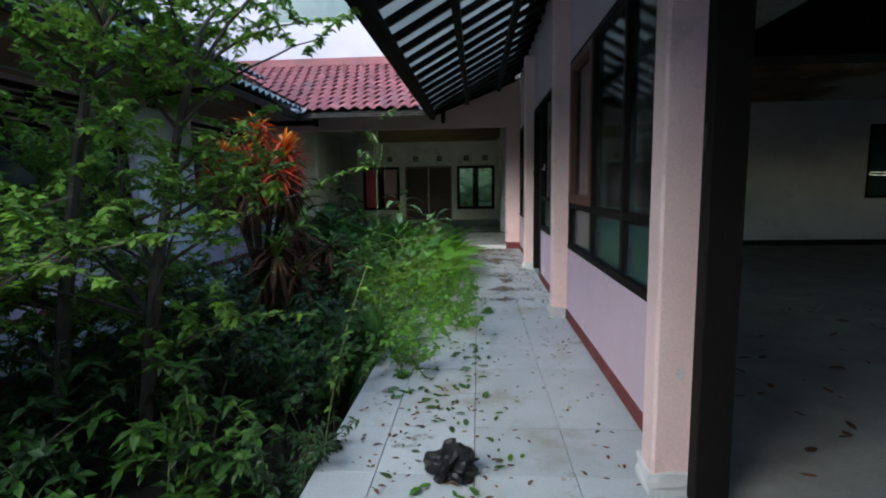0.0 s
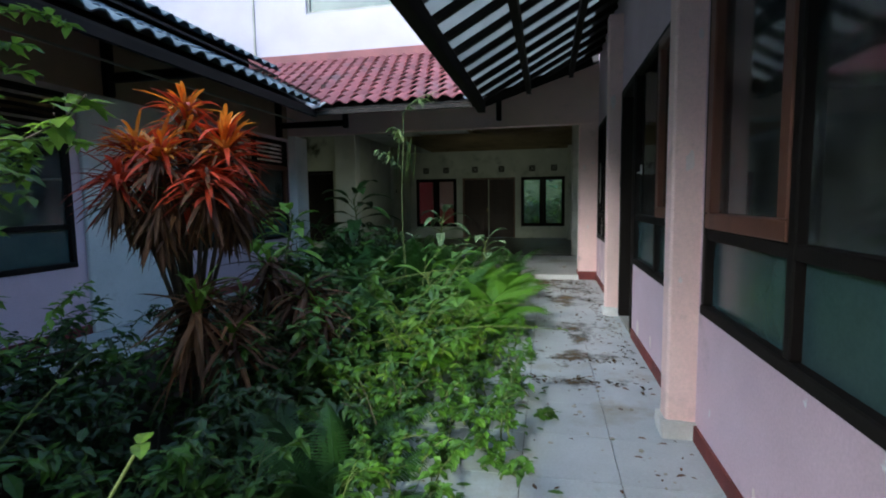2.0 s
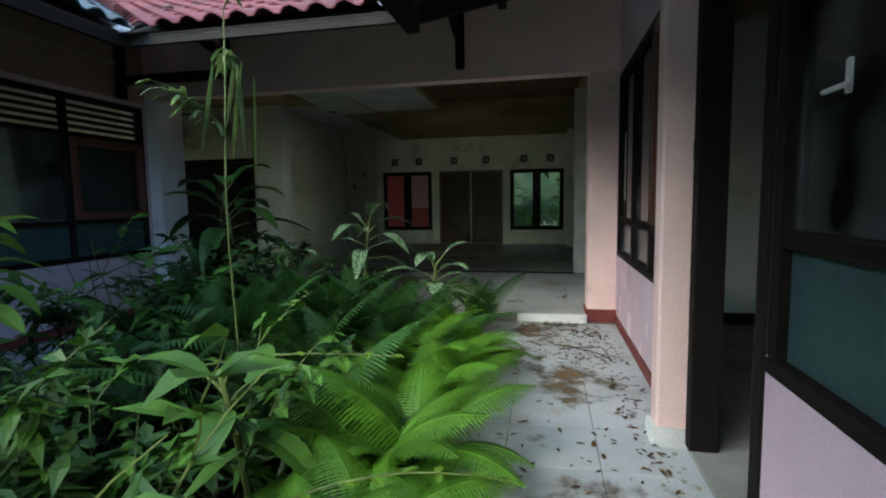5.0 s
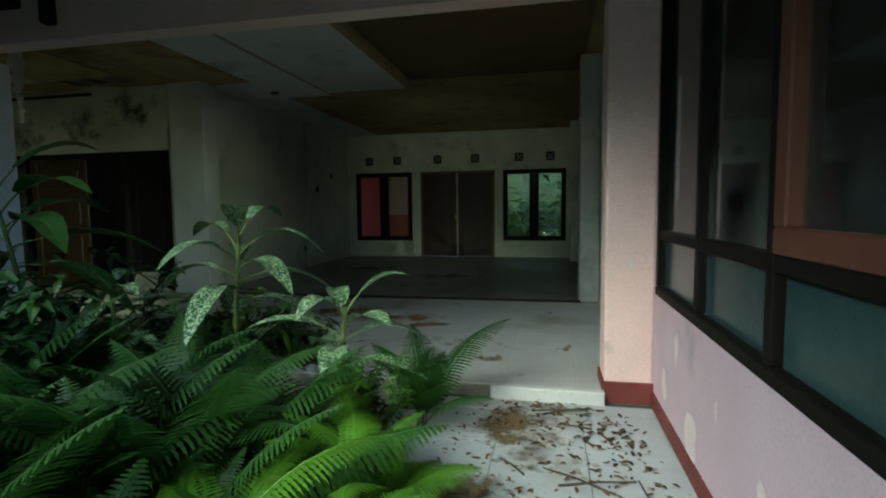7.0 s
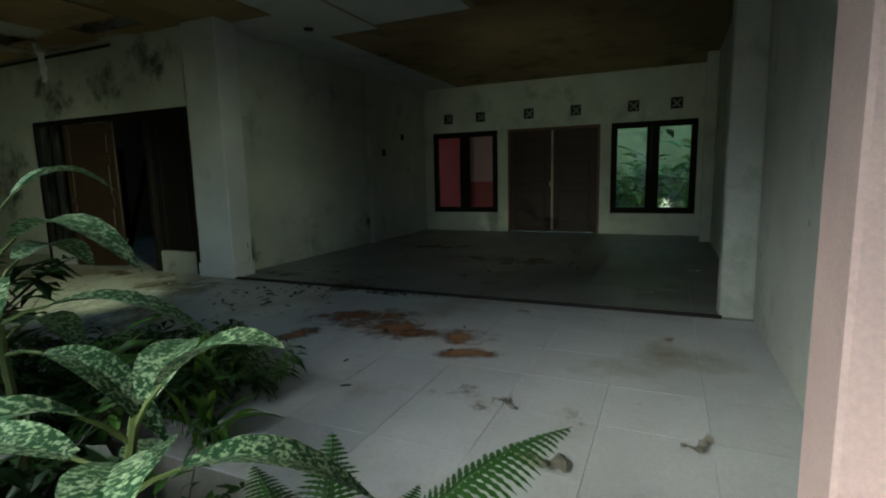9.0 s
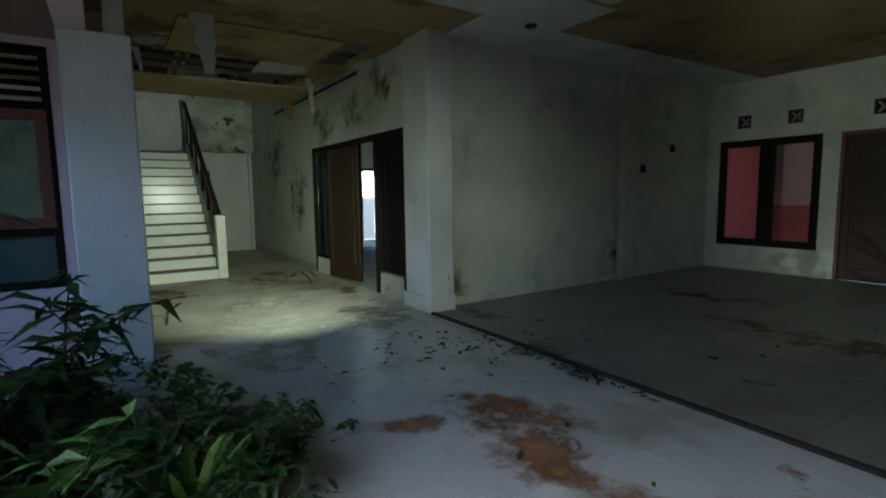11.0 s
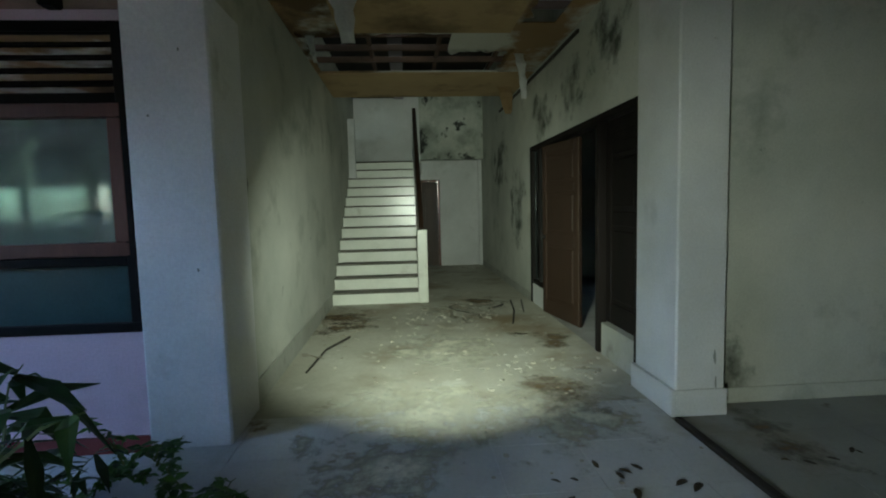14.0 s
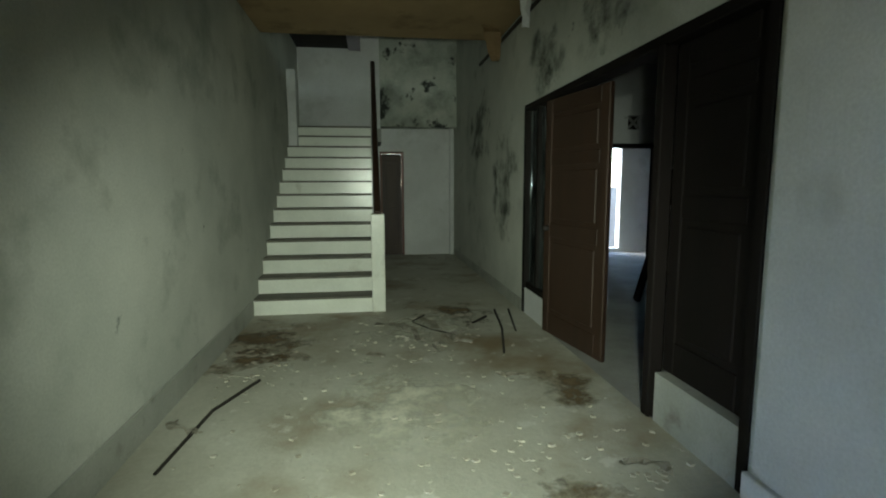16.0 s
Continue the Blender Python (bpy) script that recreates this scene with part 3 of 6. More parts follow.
def panel_door(parent, x0, x1, z0, z1, y, t=0.04, material=M_DOOR):
    """A timber leaf with raised stiles and sunk panels, built flat in the x-z plane."""
    w = x1 - x0
    leaf = solid("door_leaf", [(x0, x1, y + 0.010, y + t - 0.010, z0, z1)], material, parent)
    s = 0.10
    rails = [(x0, x0 + s, z0, z1), (x1 - s, x1, z0, z1), (x0 + s, x1 - s, z0, z0 + 0.18), (x0 + s, x1 - s, z1 - 0.12, z1), (x0 + s, x1 - s, z0 + 0.85, z0 + 0.97), (x0 + s, x1 - s, z0 + 1.45, z0 + 1.55)]
    for r in rails:
        solid("rail", [(r[0], r[1], y, y + t, r[2], r[3])], material, leaf, bevel=0.006)
    for a, b in ((z0 + 0.18, z0 + 0.85), (z0 + 0.97, z0 + 1.45), (z0 + 1.55, z1 - 0.12)):
        if b - a > 0.1:
            solid("door_panel", [(x0 + s + 0.035, x1 - s - 0.035, y + 0.002, y + t - 0.002, a + 0.035, b - 0.035)], material, leaf, bevel=0.012)
    return leaf


dd = thing("door_3", "closed brown double door in the end wall", "door", kind="structure")
solid("door_frame", [(-1.77, -1.72, YE - 0.01, YE + 0.10, H, 2.18), (0.02, 0.07, YE - 0.01, YE + 0.10, H, 2.18), (-1.72, 0.02, YE - 0.01, YE + 0.10, 2.13, 2.18)], M_WOODR, dd, bevel=0.005)
M_DOOR2 = mat("dark_red_brown_door", (0.038, 0.014, 0.010), (0.026, 0.010, 0.008), 2.5, 0.55, stretch=(3, 3, 0.25))
panel_door(dd, -1.715, -0.86, H + 0.015, 2.125, YE + 0.01, material=M_DOOR2)
panel_door(dd, -0.835, 0.015, H + 0.015, 2.125, YE + 0.01, material=M_DOOR2)
solid("edge_strip", [(-0.868, -0.828, YE - 0.004, YE + 0.012, H + 0.05, 2.12)], M_RUBBLE, dd, "bare pale edge between the leaves")
solid("door_handle", [(-0.90, -0.88, YE - 0.04, YE + 0.01, 1.0, 1.12)], M_BRASS, dd, "dull brass handle", bevel=0.005)
sw = thing("light_switch", "small dark switch plate on the wall", "switch")
solid("plate", [(XL - 0.07, XL - 0.058, 15.38, 15.50, 2.0, 2.12)], M_WOODK, sw, bevel=0.003)
sw2 = copy_thing(sw, pose(0, -0.75, -0.33))

# ---------------------------------------------------------------- hall
wall("wall_hall_south", "y", 7.90, 8.03, -12.0, XL, -0.1, 3.72, [], M_WALLIN, "greenish stained plaster wall of the hall")
wall("wall_hall_north", "y", YN, YN + 0.13, -12.0, -4.05, H - 0.1, 4.25, [(-7.36, -4.13, H - 0.1, 2.18)], M_WALLIN, "mould-streaked plaster wall with a wide doorway")
wall("wall_hall_end", "x", -12.0, -11.85, 8.03, YN, -0.1, 4.25, [(9.42, 9.83, -0.1, 1.99)], M_WHITE, "white plaster wall at the hall's end")
structure(solid("wall_stair_end", [(-11.85, -11.55, 8.03, 9.42, 2.3, 4.25)], M_WHITE), "bluish white wall above the stairs")
structure(solid("mould_beam", [(-11.85, -11.55, 9.42, YN, 2.42, 4.25)], M_MOLD, bevel=0.01), "mouldy black-spotted wall beam")
structure(solid("baseboard_hall", [(-7.5, XL - 0.39, 8.03, 8.045, H, H + 0.17), (-11.8, -7.36, YN - 0.015, YN, H, H + 0.12), (-4.13, -4.06, YN - 0.015, YN, H, H + 0.12)], M_SKIRT), "tile skirting along the hall")
structure(solid("corner_pipe", [(-11.8, -11.72, YN - 0.10, YN - 0.02, H, 2.45)], M_WHITE, bevel=0.015), "white corner pipe")
sd = thing("door_4", "small brown panelled door under the stairs", "door", kind="structure")
solid("jamb", [(-11.86, -11.80, 9.40, 9.44, H, 2.0)], M_WOODR, sd)
solid("jamb", [(-11.86, -11.80, 9.80, 9.84, H, 2.0)], M_WOODR, sd)
solid("head", [(-11.86, -11.80, 9.44, 9.80, 1.96, 2.0)], M_WOODR, sd)
lf = solid("door_leaf", [(-11.90, -11.87, 9.44, 9.80, H, 1.96)], M_DOOR, sd)
for a, b in ((0.25, 0.85), (0.97, 1.80)):
    solid("door_panel", [(-11.872, -11.855, 9.51, 9.73, a, b)], M_DOOR, lf, bevel=0.006)

# stairs: thirteen risers with proud nosings
stairs = thing("staircase", "white tiled staircase with dark nosings", "stairs", kind="structure")
N, X0, TREAD, RISE, YS0, YS1 = 13, -7.57, 0.253, 0.172, 8.035, 9.25
for i in range(N):
    x1 = X0 - i * TREAD
    solid("riser", [(x1 - 0.02, x1, YS0, YS1 + (0.12 if i == 0 else 0), H + i * RISE, H + (i + 1) * RISE - 0.024)], M_STEP, stairs)
    solid("tread", [(x1 - TREAD - 0.02, x1 + 0.012, YS0, YS1 + (0.12 if i == 0 else 0), H + (i + 1) * RISE - 0.024, H + (i + 1) * RISE)], M_TREAD, stairs, "dark grey-brown tread", bevel=0.004)
    solid("stair_core", [(x1 - TREAD, x1 - 0.02, YS0, YS1 + (0.118 if i == 0 else 0), H, H + (i + 1) * RISE - 0.031)], M_CONC, stairs)
structure(solid("landing", [(-11.85, X0 - N * TREAD - 0.022, YS0, 9.42, 2.1, H + N * RISE - 0.002)], M_CONC), "stair landing")
bm = bmesh.new()
for yy in (YS1, YS1 + 0.10):
    a = [bm.verts.new((X0 + 0.0, yy, H)), bm.verts.new((X0 - N * TREAD, yy, H)), bm.verts.new((X0 - N * TREAD, yy, H + N * RISE + 0.22)), bm.verts.new((X0, yy, H + 0.40))]
    bm.faces.new(a)
bm.verts.ensure_lookup_table()
for i in range(4):
    j = (i + 1) % 4
    bm.faces.new([bm.verts[i], bm.verts[j], bm.verts[4 + j], bm.verts[4 + i]])
part("side_wall", bm, M_WHITE, stairs, "white plastered stair wall")
solid("newel_post", [(X0 - 0.14, X0 + 0.03, YS1 - 0.02, YS1 + 0.12, H, H + 1.02)], M_STEP, stairs, "white tiled newel post", bevel=0.01)
bm = bmesh.new()
box(bm, 0, 4.1, -0.035, 0.035, -0.045, 0.045)
bevelled(bm, 0.015)
bmesh.ops.rotate(bm, verts=bm.verts[:], cent=(0, 0, 0), matrix=Matrix.Rotation(radians(180), 3, "Z"))
bmesh.ops.rotate(bm, verts=bm.verts[:], cent=(0, 0, 0), matrix=Matrix.Rotation(math.atan2(RISE, TREAD), 3, "Y"))
bmesh.ops.translate(bm, verts=bm.verts[:], vec=(X0 - 0.10, YS1 + 0.05, H + 1.0))
part("handrail", bm, M_DOOR, stairs, "dark wooden handrail")
for i in range(6):
    x = X0 - 0.55 - i * 0.55
    z = H + (X0 - x) / TREAD * RISE
    solid("baluster", [(x - 0.02, x + 0.02, YS1 + 0.03, YS1 + 0.07, z + 0.2, z + 0.93)], M_DOOR, stairs)
solid("stair_post", [(X0 - 10.6 * TREAD - 0.1, X0 - 10.6 * TREAD, YS0, YS0 + 0.13, H + 10 * RISE, H + 17.5 * RISE)], M_WHITE, stairs, "white upper stair post", bevel=0.008)

# wide doorway of the hall: side light, ajar leaf, fixed leaf on a low wall
dw = thing("door_5", "brown folding door standing ajar in the hall", "door", kind="structure")
solid("door_frame", [(-7.36, -7.30, YN - 0.012, YN + 0.12, H, 2.18), (-4.19, -4.13, YN - 0.012, YN + 0.12, H, 2.18), (-7.30, -4.19, YN - 0.012, YN + 0.12, 2.12, 2.18)], M_WOODK, dw, bevel=0.006)
solid("side_light_sill", [(-7.30, -6.70, YN, YN + 0.12, H, 0.34)], M_WHITE, dw, "low white wall under the side light")
solid("side_light_frame", [(-7.30, -6.70, YN + 0.01, YN + 0.08, 0.34, 0.40), (-6.76, -6.70, YN + 0.01, YN + 0.08, 0.40, 2.12), (-7.02, -6.98, YN + 0.01, YN + 0.08, 0.40, 2.12)], M_WOODK, dw, bevel=0.005)
pane = solid("pane", [(-7.29, -6.76, YN + 0.04, YN + 0.044, 0.40, 2.11)], M_GLASS, dw)
pane.visible_shadow = False
solid("low_wall", [(-4.85, -4.19, YN, YN + 0.12, H, 0.36)], M_SKIRT, dw, "low stained grey-white wall")
solid("post", [(-4.95, -4.88, YN - 0.02, YN + 0.06, H, 2.12)], M_WOODK, dw, bevel=0.006)
panel_door(dw, -4.87, -4.20, 0.37, 2.11, YN + 0.05, material=M_WOODK)
leaf = panel_door(dw, 0.0, 0.90, H + 0.02, 2.10, -0.02)
leaf.matrix_basis = pose(-6.60, YN - 0.03, 0, 0, 0, 9)
solid("knob", [(0.05, 0.10, -0.07, -0.02, 1.0, 1.05)], M_METAL, leaf, "dull metal knob", bevel=0.012)

# room beyond the doorway
wall("wall_back_room", "y", 15.0, 15.13, -11.75, XL - 0.2, H - 0.1, 3.3, [], M_WHITE, "pale wall of the next room")
wall("wall_back_room_left", "x", -9.5, -9.35, YN + 0.13, 15.0, H - 0.1, 3.3, [(12.5, 13.45, H - 0.1, 1.98), (12.93, 13.13, 2.18, 2.38)], M_WHITE, "pale wall of the next room")
wall("wall_far_room", "x", -11.75, -11.6, YN + 0.13, 15.0, H - 0.1, 3.3, [(13.62, 14.02, 0.15, 2.15)], M_WHITE, "pale wall of the far room with a bright opening")
fv = thing("vent_block", "dark square ventilation block above the inner doorway", "vent", kind="structure")
# Near-black plate in place of the opening's own darkness.
solid("vent_back", [(-9.47, -9.45, 12.93, 13.13, 2.18, 2.38)], M_DARKV, fv)
bm = bmesh.new()
for s_ in (1, -1):
    vs = box(bm, -9.40, -9.37, 12.92, 13.14, 2.265, 2.295)
    bmesh.ops.rotate(bm, verts=vs, cent=(-9.38, 13.03, 2.28), matrix=Matrix.Rotation(radians(45 * s_), 3, "X"))
part("vent_cross", bm, M_CONC, fv)
fd = thing("door_6", "dark door frame of the inner doorway", "door frame", kind="structure")
solid("jamb", [(-9.51, -9.34, 12.5, 12.56, H, 1.98)], M_WOODK, fd, bevel=0.005)
solid("jamb", [(-9.51, -9.34, 13.39, 13.45, H, 1.98)], M_WOODK, fd, bevel=0.005)
solid("head", [(-9.51, -9.34, 12.56, 13.39, 1.92, 1.98)], M_WOODK, fd, bevel=0.005)
structure(solid("back_room_ceiling", [(-11.75, XL - 0.2, YN + 0.13, 15.13, 3.1, 3.16)], M_CEIL), "ceiling of the next room")

# ---------------------------------------------------------------- ceilings
def ceiling(name, x0, x1, y0, y1, z, holes, material, label, t=0.012):
    xs = sorted({x0, x1, *[h[i] for h in holes for i in (0, 1)]})
    ys = sorted({y0, y1, *[h[i] for h in holes for i in (2, 3)]})
    bm = bmesh.new()
    for i in range(len(xs) - 1):
        for j in range(len(ys) - 1):
            if not any(h[0] <= xs[i] and xs[i + 1] <= h[1] and h[2] <= ys[j] and ys[j + 1] <= h[3] for h in holes):
                box(bm, xs[i], xs[i + 1], ys[j], ys[j + 1], z, z + t)
    bmesh.ops.remove_doubles(bm, verts=bm.verts[:], dist=0.0005)
    seen, drop = {}, set()
    for f_ in bm.faces:
        k = tuple(sorted(v.index for v in f_.verts))
        if k in seen:
            drop |= {f_, seen[k]}
        seen[k] = f_
    bmesh.ops.delete(bm, geom=list(drop), context="FACES")
    return structure(part(name, bm, material), label)


ceiling("ceiling", XL - 0.2, XR, YB + 0.16, YE, CEIL, [(-0.72, 1.78, YB + 0.16, 11.85)], M_CEILB, "brown water-stained ceiling boards of the room")
structure(solid("ceiling_tray", [(-0.76, 1.82, YB + 0.16, 11.9, CEIL + 0.10, CEIL + 0.12)], M_CEILD), "dark brown raised ceiling field")
structure(solid("ceiling_tray_edge", [(-0.76, -0.72, YB + 0.16, 11.85, CEIL + 0.012, CEIL + 0.10), (1.78, 1.82, YB + 0.16, 11.85, CEIL + 0.012, CEIL + 0.10),
                                      (-0.76, 1.82, 11.85, 11.89, CEIL + 0.012, CEIL + 0.10)], M_CEILB), "brown edge of the raised ceiling field")
structure(solid("ceiling_white_board", [(-2.05, -0.80, YB + 0.17, 11.85, CEIL - 0.010, CEIL - 0.004)], M_WHITE), "dull white ceiling board")
structure(solid("ceiling_border", [(XL - 0.06, XL + 0.75, 11.0, YE, CEIL - 0.012, CEIL - 0.004), (XL + 0.75, -2.1, YB + 0.2, 12.0, CEIL - 0.012, CEIL - 0.004)], M_WHITE), "dull white ceiling border")
ceiling("hall_ceiling", -8.5, XL - 0.2, 8.03, YN, CEIL, [(-7.1, -5.64, 8.07, 9.6), (-7.1, -6.2, 9.6, 10.33), (-5.4, -4.4, 10.2, 10.55)], M_CEIL, "broken hall ceiling with boards fallen away")
structure(solid("ceiling_fascia", [(-8.5, -7.12, 8.04, YN - 0.01, CEIL - 0.016, CEIL - 0.004)], M_CEILB), "brown ceiling board before the stairs")
structure(solid("ceiling_boards", [(-5.62, -4.35, 8.5, 10.17, CEIL - 0.02, CEIL - 0.004)], M_CEILB), "brown ceiling boards laid bare")
bm = bmesh.new()
for x in (-6.75, -6.3, -5.85, -5.1):
    box(bm, x - 0.025, x + 0.025, 8.05, YN, CEIL + 0.02, CEIL + 0.08)
for y in (8.75, 9.5, 10.2):
    box(bm, -7.3, -4.2, y - 0.02, y + 0.02, CEIL + 0.05, CEIL + 0.10)
structure(part("ceiling_battens", bm, M_BATTEN), "bare wooden ceiling battens")
# Sheets added to shut daylight out; their near-black stands for the attic's darkness.
structure(solid("attic_strip", [(-12.0, XR, 8.0, EYW, 3.73, 3.77)], M_DARKV), "near-black sheet added above the hall to keep daylight out")
structure(solid("attic_underside", [(-12.0, XR + 0.14, EYW, YE + 0.14, 4.25, 4.35)], M_DARKV), "near-black sheet standing for the unlit roof space above the ceilings")

# ---------------------------------------------------------------- roofs
EZ, PITCH = 2.76, 0.50          # eave height and rise per metre
EXL, EY, EXR = -2.22, 5.90, 0.28  # left, back and right eave lines


def tile_mesh(name, material, w=0.235, length=0.36):
    bm = bmesh.new()
    prof = [(-0.5, 0.0), (-0.3, 0.030), (-0.1, 0.040), (0.1, 0.020), (0.25, -0.008), (0.4, -0.012), (0.54, 0.004)]
    rows = []
    for s in (0, 1):
        for up in (0.0, 0.014):
            rows.append([bm.verts.new((px * w, s * length, pz + up - s * 0.004 + (1 - s) * 0.028)) for px, pz in prof])
    b0, t0, b1, t1 = rows
    for i in range(len(prof) - 1):
        bm.faces.new([t0[i], t0[i + 1], t1[i + 1], t1[i]])
        bm.faces.new([b0[i], b1[i], b1[i + 1], b0[i + 1]])
        bm.faces.new([b0[i], b0[i + 1], t0[i + 1], t0[i]])
    me = bpy.data.meshes.new(name)
    bmesh.ops.recalc_face_normals(bm, faces=bm.faces[:])
    bm.to_mesh(me)
    bm.free()
    me.materials.append(material)
    return me


def lay_tiles(parent, me, along, spans, turn, origin, course=0.31, w=0.225):
    """Courses of roof tiles: spans gives, course by course, from and to along the eave."""
    ang = math.degrees(math.atan(PITCH))
    run = course * math.cos(math.atan(PITCH))
    for k, (a, b) in enumerate(spans):
        n = int((b - a) / w)
        for i in range(n):
            u = a + (i + 0.5) * w
            ob = new("roof_tile", me)
            ob.parent = parent
            m = Matrix.Translation(origin) @ pose(0, 0, 0, 0, 0, turn) @ pose(u, k * run, k * run * PITCH + 0.02, ang + random.uniform(-1, 1), random.uniform(-1, 1), random.uniform(-0.8, 0.8))
            ob.matrix_basis = m


def slab(name, corners, t, material, label):
    bm = bmesh.new()
    lo = [bm.verts.new(c) for c in corners]
    hi = [bm.verts.new((c[0], c[1], c[2] + t)) for c in corners]
    bm.faces.new(lo), bm.faces.new(hi)
    for i in range(len(corners)):
        j = (i + 1) % len(corners)
        bm.faces.new([lo[i], lo[j], hi[j], hi[i]])
    return structure(part(name, bm, material), label)


D = 3.0
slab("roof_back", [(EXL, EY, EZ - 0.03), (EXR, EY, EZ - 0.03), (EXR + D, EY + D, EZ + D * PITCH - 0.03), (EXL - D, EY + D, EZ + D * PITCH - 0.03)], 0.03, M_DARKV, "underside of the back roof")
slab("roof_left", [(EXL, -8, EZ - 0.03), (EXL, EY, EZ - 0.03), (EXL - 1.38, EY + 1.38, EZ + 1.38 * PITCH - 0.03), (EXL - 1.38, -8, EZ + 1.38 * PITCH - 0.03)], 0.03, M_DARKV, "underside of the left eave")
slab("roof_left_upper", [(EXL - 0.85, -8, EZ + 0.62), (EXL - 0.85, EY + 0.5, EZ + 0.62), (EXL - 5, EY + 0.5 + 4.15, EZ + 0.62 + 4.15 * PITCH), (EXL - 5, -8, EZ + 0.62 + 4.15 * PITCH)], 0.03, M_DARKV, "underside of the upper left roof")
back = structure(new("roof_back_tiles"), "wavy red clay roof tiles, darkened near the valley")
run = 0.31 * math.cos(math.atan(PITCH))
lay_tiles(back, tile_mesh("red_roof_tile", M_ROOFRED), "x", [(EXL - k * run + 0.1, EXR + 0.1 + k * run * 0.6) for k in range(11)], 0, (0, EY - 0.06, EZ))
left = structure(new("roof_left_tiles"), "wet grey-blue wavy roof tiles of the left eave")
grey = tile_mesh("grey_roof_tile", M_ROOFGREY)
lay_tiles(left, grey, "y", [(0.5, EY + k * run) for k in range(5)], 90, (EXL + 0.06, 0, EZ))
left_up = structure(new("roof_left_upper_tiles"), "grey-blue wavy roof tiles of the upper left roof")
lay_tiles(left_up, grey, "y", [(0.5, EY + 0.5 + k * run) for k in range(9)], 90, (EXL - 0.80, 0, EZ + 0.66))
# Added strip that fills the roof gap with near-black in place of shade.
structure(solid("roof_step_left", [(EXL - 1.42, EXL - 1.37, -8, EY + 0.5, EZ + 0.45, EZ + 1.0)], M_DARKV), "near-black strip added as shade in the gap between the two left roofs")
structure(solid("eave_batten_left", [(EXL - 0.02, EXL + 0.03, -8, EY, EZ - 0.12, EZ - 0.035)], M_WOODK), "dark eave board of the left roof")
structure(solid("eave_gutter_line", [(EXL - 0.55, EXL - 0.53, -8, EY + 0.4, EZ - 0.10, EZ - 0.08)], M_CONC), "pale conduit under the left eave")
structure(solid("eave_batten_back", [(EXL, EXR, EY - 0.01, EY + 0.04, EZ - 0.09, EZ - 0.035)], M_DARKV), "dark eave board of the back roof")
structure(solid("roof_top_band", [(-9.0, 5.5, EY + D - 0.1, EY + D + 0.02, EZ + D * PITCH - 0.02, EZ + D * PITCH + 0.20)], M_ROOFRED), "dull red flashing where the roof meets the wall")
for vx in (EXL + 0.02, EXR - 0.08):
    bm = bmesh.new()
    for i in range(7):
        a = math.pi * i / 6
        for yy in (0, 0.30):
            bm.verts.new((vx + 0.16 * math.cos(a), EY - 0.12 + yy, EZ + 0.03 - 0.05 * math.sin(a) + yy * PITCH))
    bm.verts.ensure_lookup_table()
    for i in range(6):
        bm.faces.new([bm.verts[2 * i], bm.verts[2 * i + 1], bm.verts[2 * i + 3], bm.verts[2 * i + 2]])
    structure(part("valley_gutter", bm, mat("galvanised_sheet", (0.55, 0.62, 0.68), None, 6, 0.35, metal=0.6), smooth=True), "bent galvanised valley gutter")

# right roof: pale sheets on dark rafters over the terrace
RZ, RP = 2.72, 0.55
XD = 1.45


slab("roof_right", [(EXR, -8, RZ + 0.06), (EXR, EY, RZ + 0.06), (EXR + XD, EY + XD, RZ + XD * RP + 0.06), (EXR + XD, -8, RZ + XD * RP + 0.06)], 0.02, M_DECK, "pale roof sheets above the terrace")
# The shade beside the wall is put into this part's near-black colour.
slab("roof_right_inner", [(EXR + XD, -8, RZ + XD * RP + 0.06), (EXR + XD, EY + XD, RZ + XD * RP + 0.06), (EXR + 1.72, EY + 1.72, RZ + 1.72 * RP + 0.06), (6.2, EY + 1.72, RZ + 5.92 * RP + 0.06), (6.2, -8, RZ + 5.92 * RP + 0.06)], 0.02, M_DARKV, "roof boarding above the wing, near-black for the shade beneath it")
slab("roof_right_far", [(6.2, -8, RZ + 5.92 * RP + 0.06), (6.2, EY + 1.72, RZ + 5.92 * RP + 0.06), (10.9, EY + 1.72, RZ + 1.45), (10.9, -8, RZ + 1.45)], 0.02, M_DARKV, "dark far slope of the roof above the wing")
ra = math.degrees(math.atan(RP))
rafters = structure(new("rafters_right"), "dark rafters under the terrace roof")
y = -7.8
while y < 7.5:
    x0 = max(EXR, EXR + (y - EY))
    ln = (XR - x0) / math.cos(math.atan(RP))
    if ln > 0.15:
        bm = bmesh.new()
        vs = box(bm, 0, ln, -0.035, 0.035, -0.012, 0.05)
        m = Matrix.Translation((x0, y, RZ + (x0 - EXR) * RP)) @ Matrix.Rotation(-math.atan(RP), 4, "Y")
        bmesh.ops.transform(bm, matrix=m, verts=vs)
        part("rafter", bm, M_WOODK, rafters)
    y += 0.44
bm = bmesh.new()
for x, d in ((EXR, 0.05), (EXR + 0.62, 0.035), (EXR + 1.25, 0.035)):
    box(bm, x - d, x + d, -8, EY + (x - EXR), RZ + (x - EXR) * RP - 0.14, RZ + (x - EXR) * RP + 0.01)
structure(part("purlins_right", bm, M_WOODK), "dark purlins and eave board of the terrace roof")
bm = bmesh.new()
box(bm, 0, 2.45, -0.05, 0.05, -0.08, 0.06)
bmesh.ops.transform(bm, matrix=Matrix.Translation((EXR - 0.05, EY - 0.05, RZ - 0.02)) @ Matrix.Rotation(radians(45), 4, "Z") @ Matrix.Rotation(-math.atan(RP / 1.414), 4, "Y"), verts=bm.verts[:])
structure(part("valley_rafter", bm, M_WOODK), "dark valley rafter")


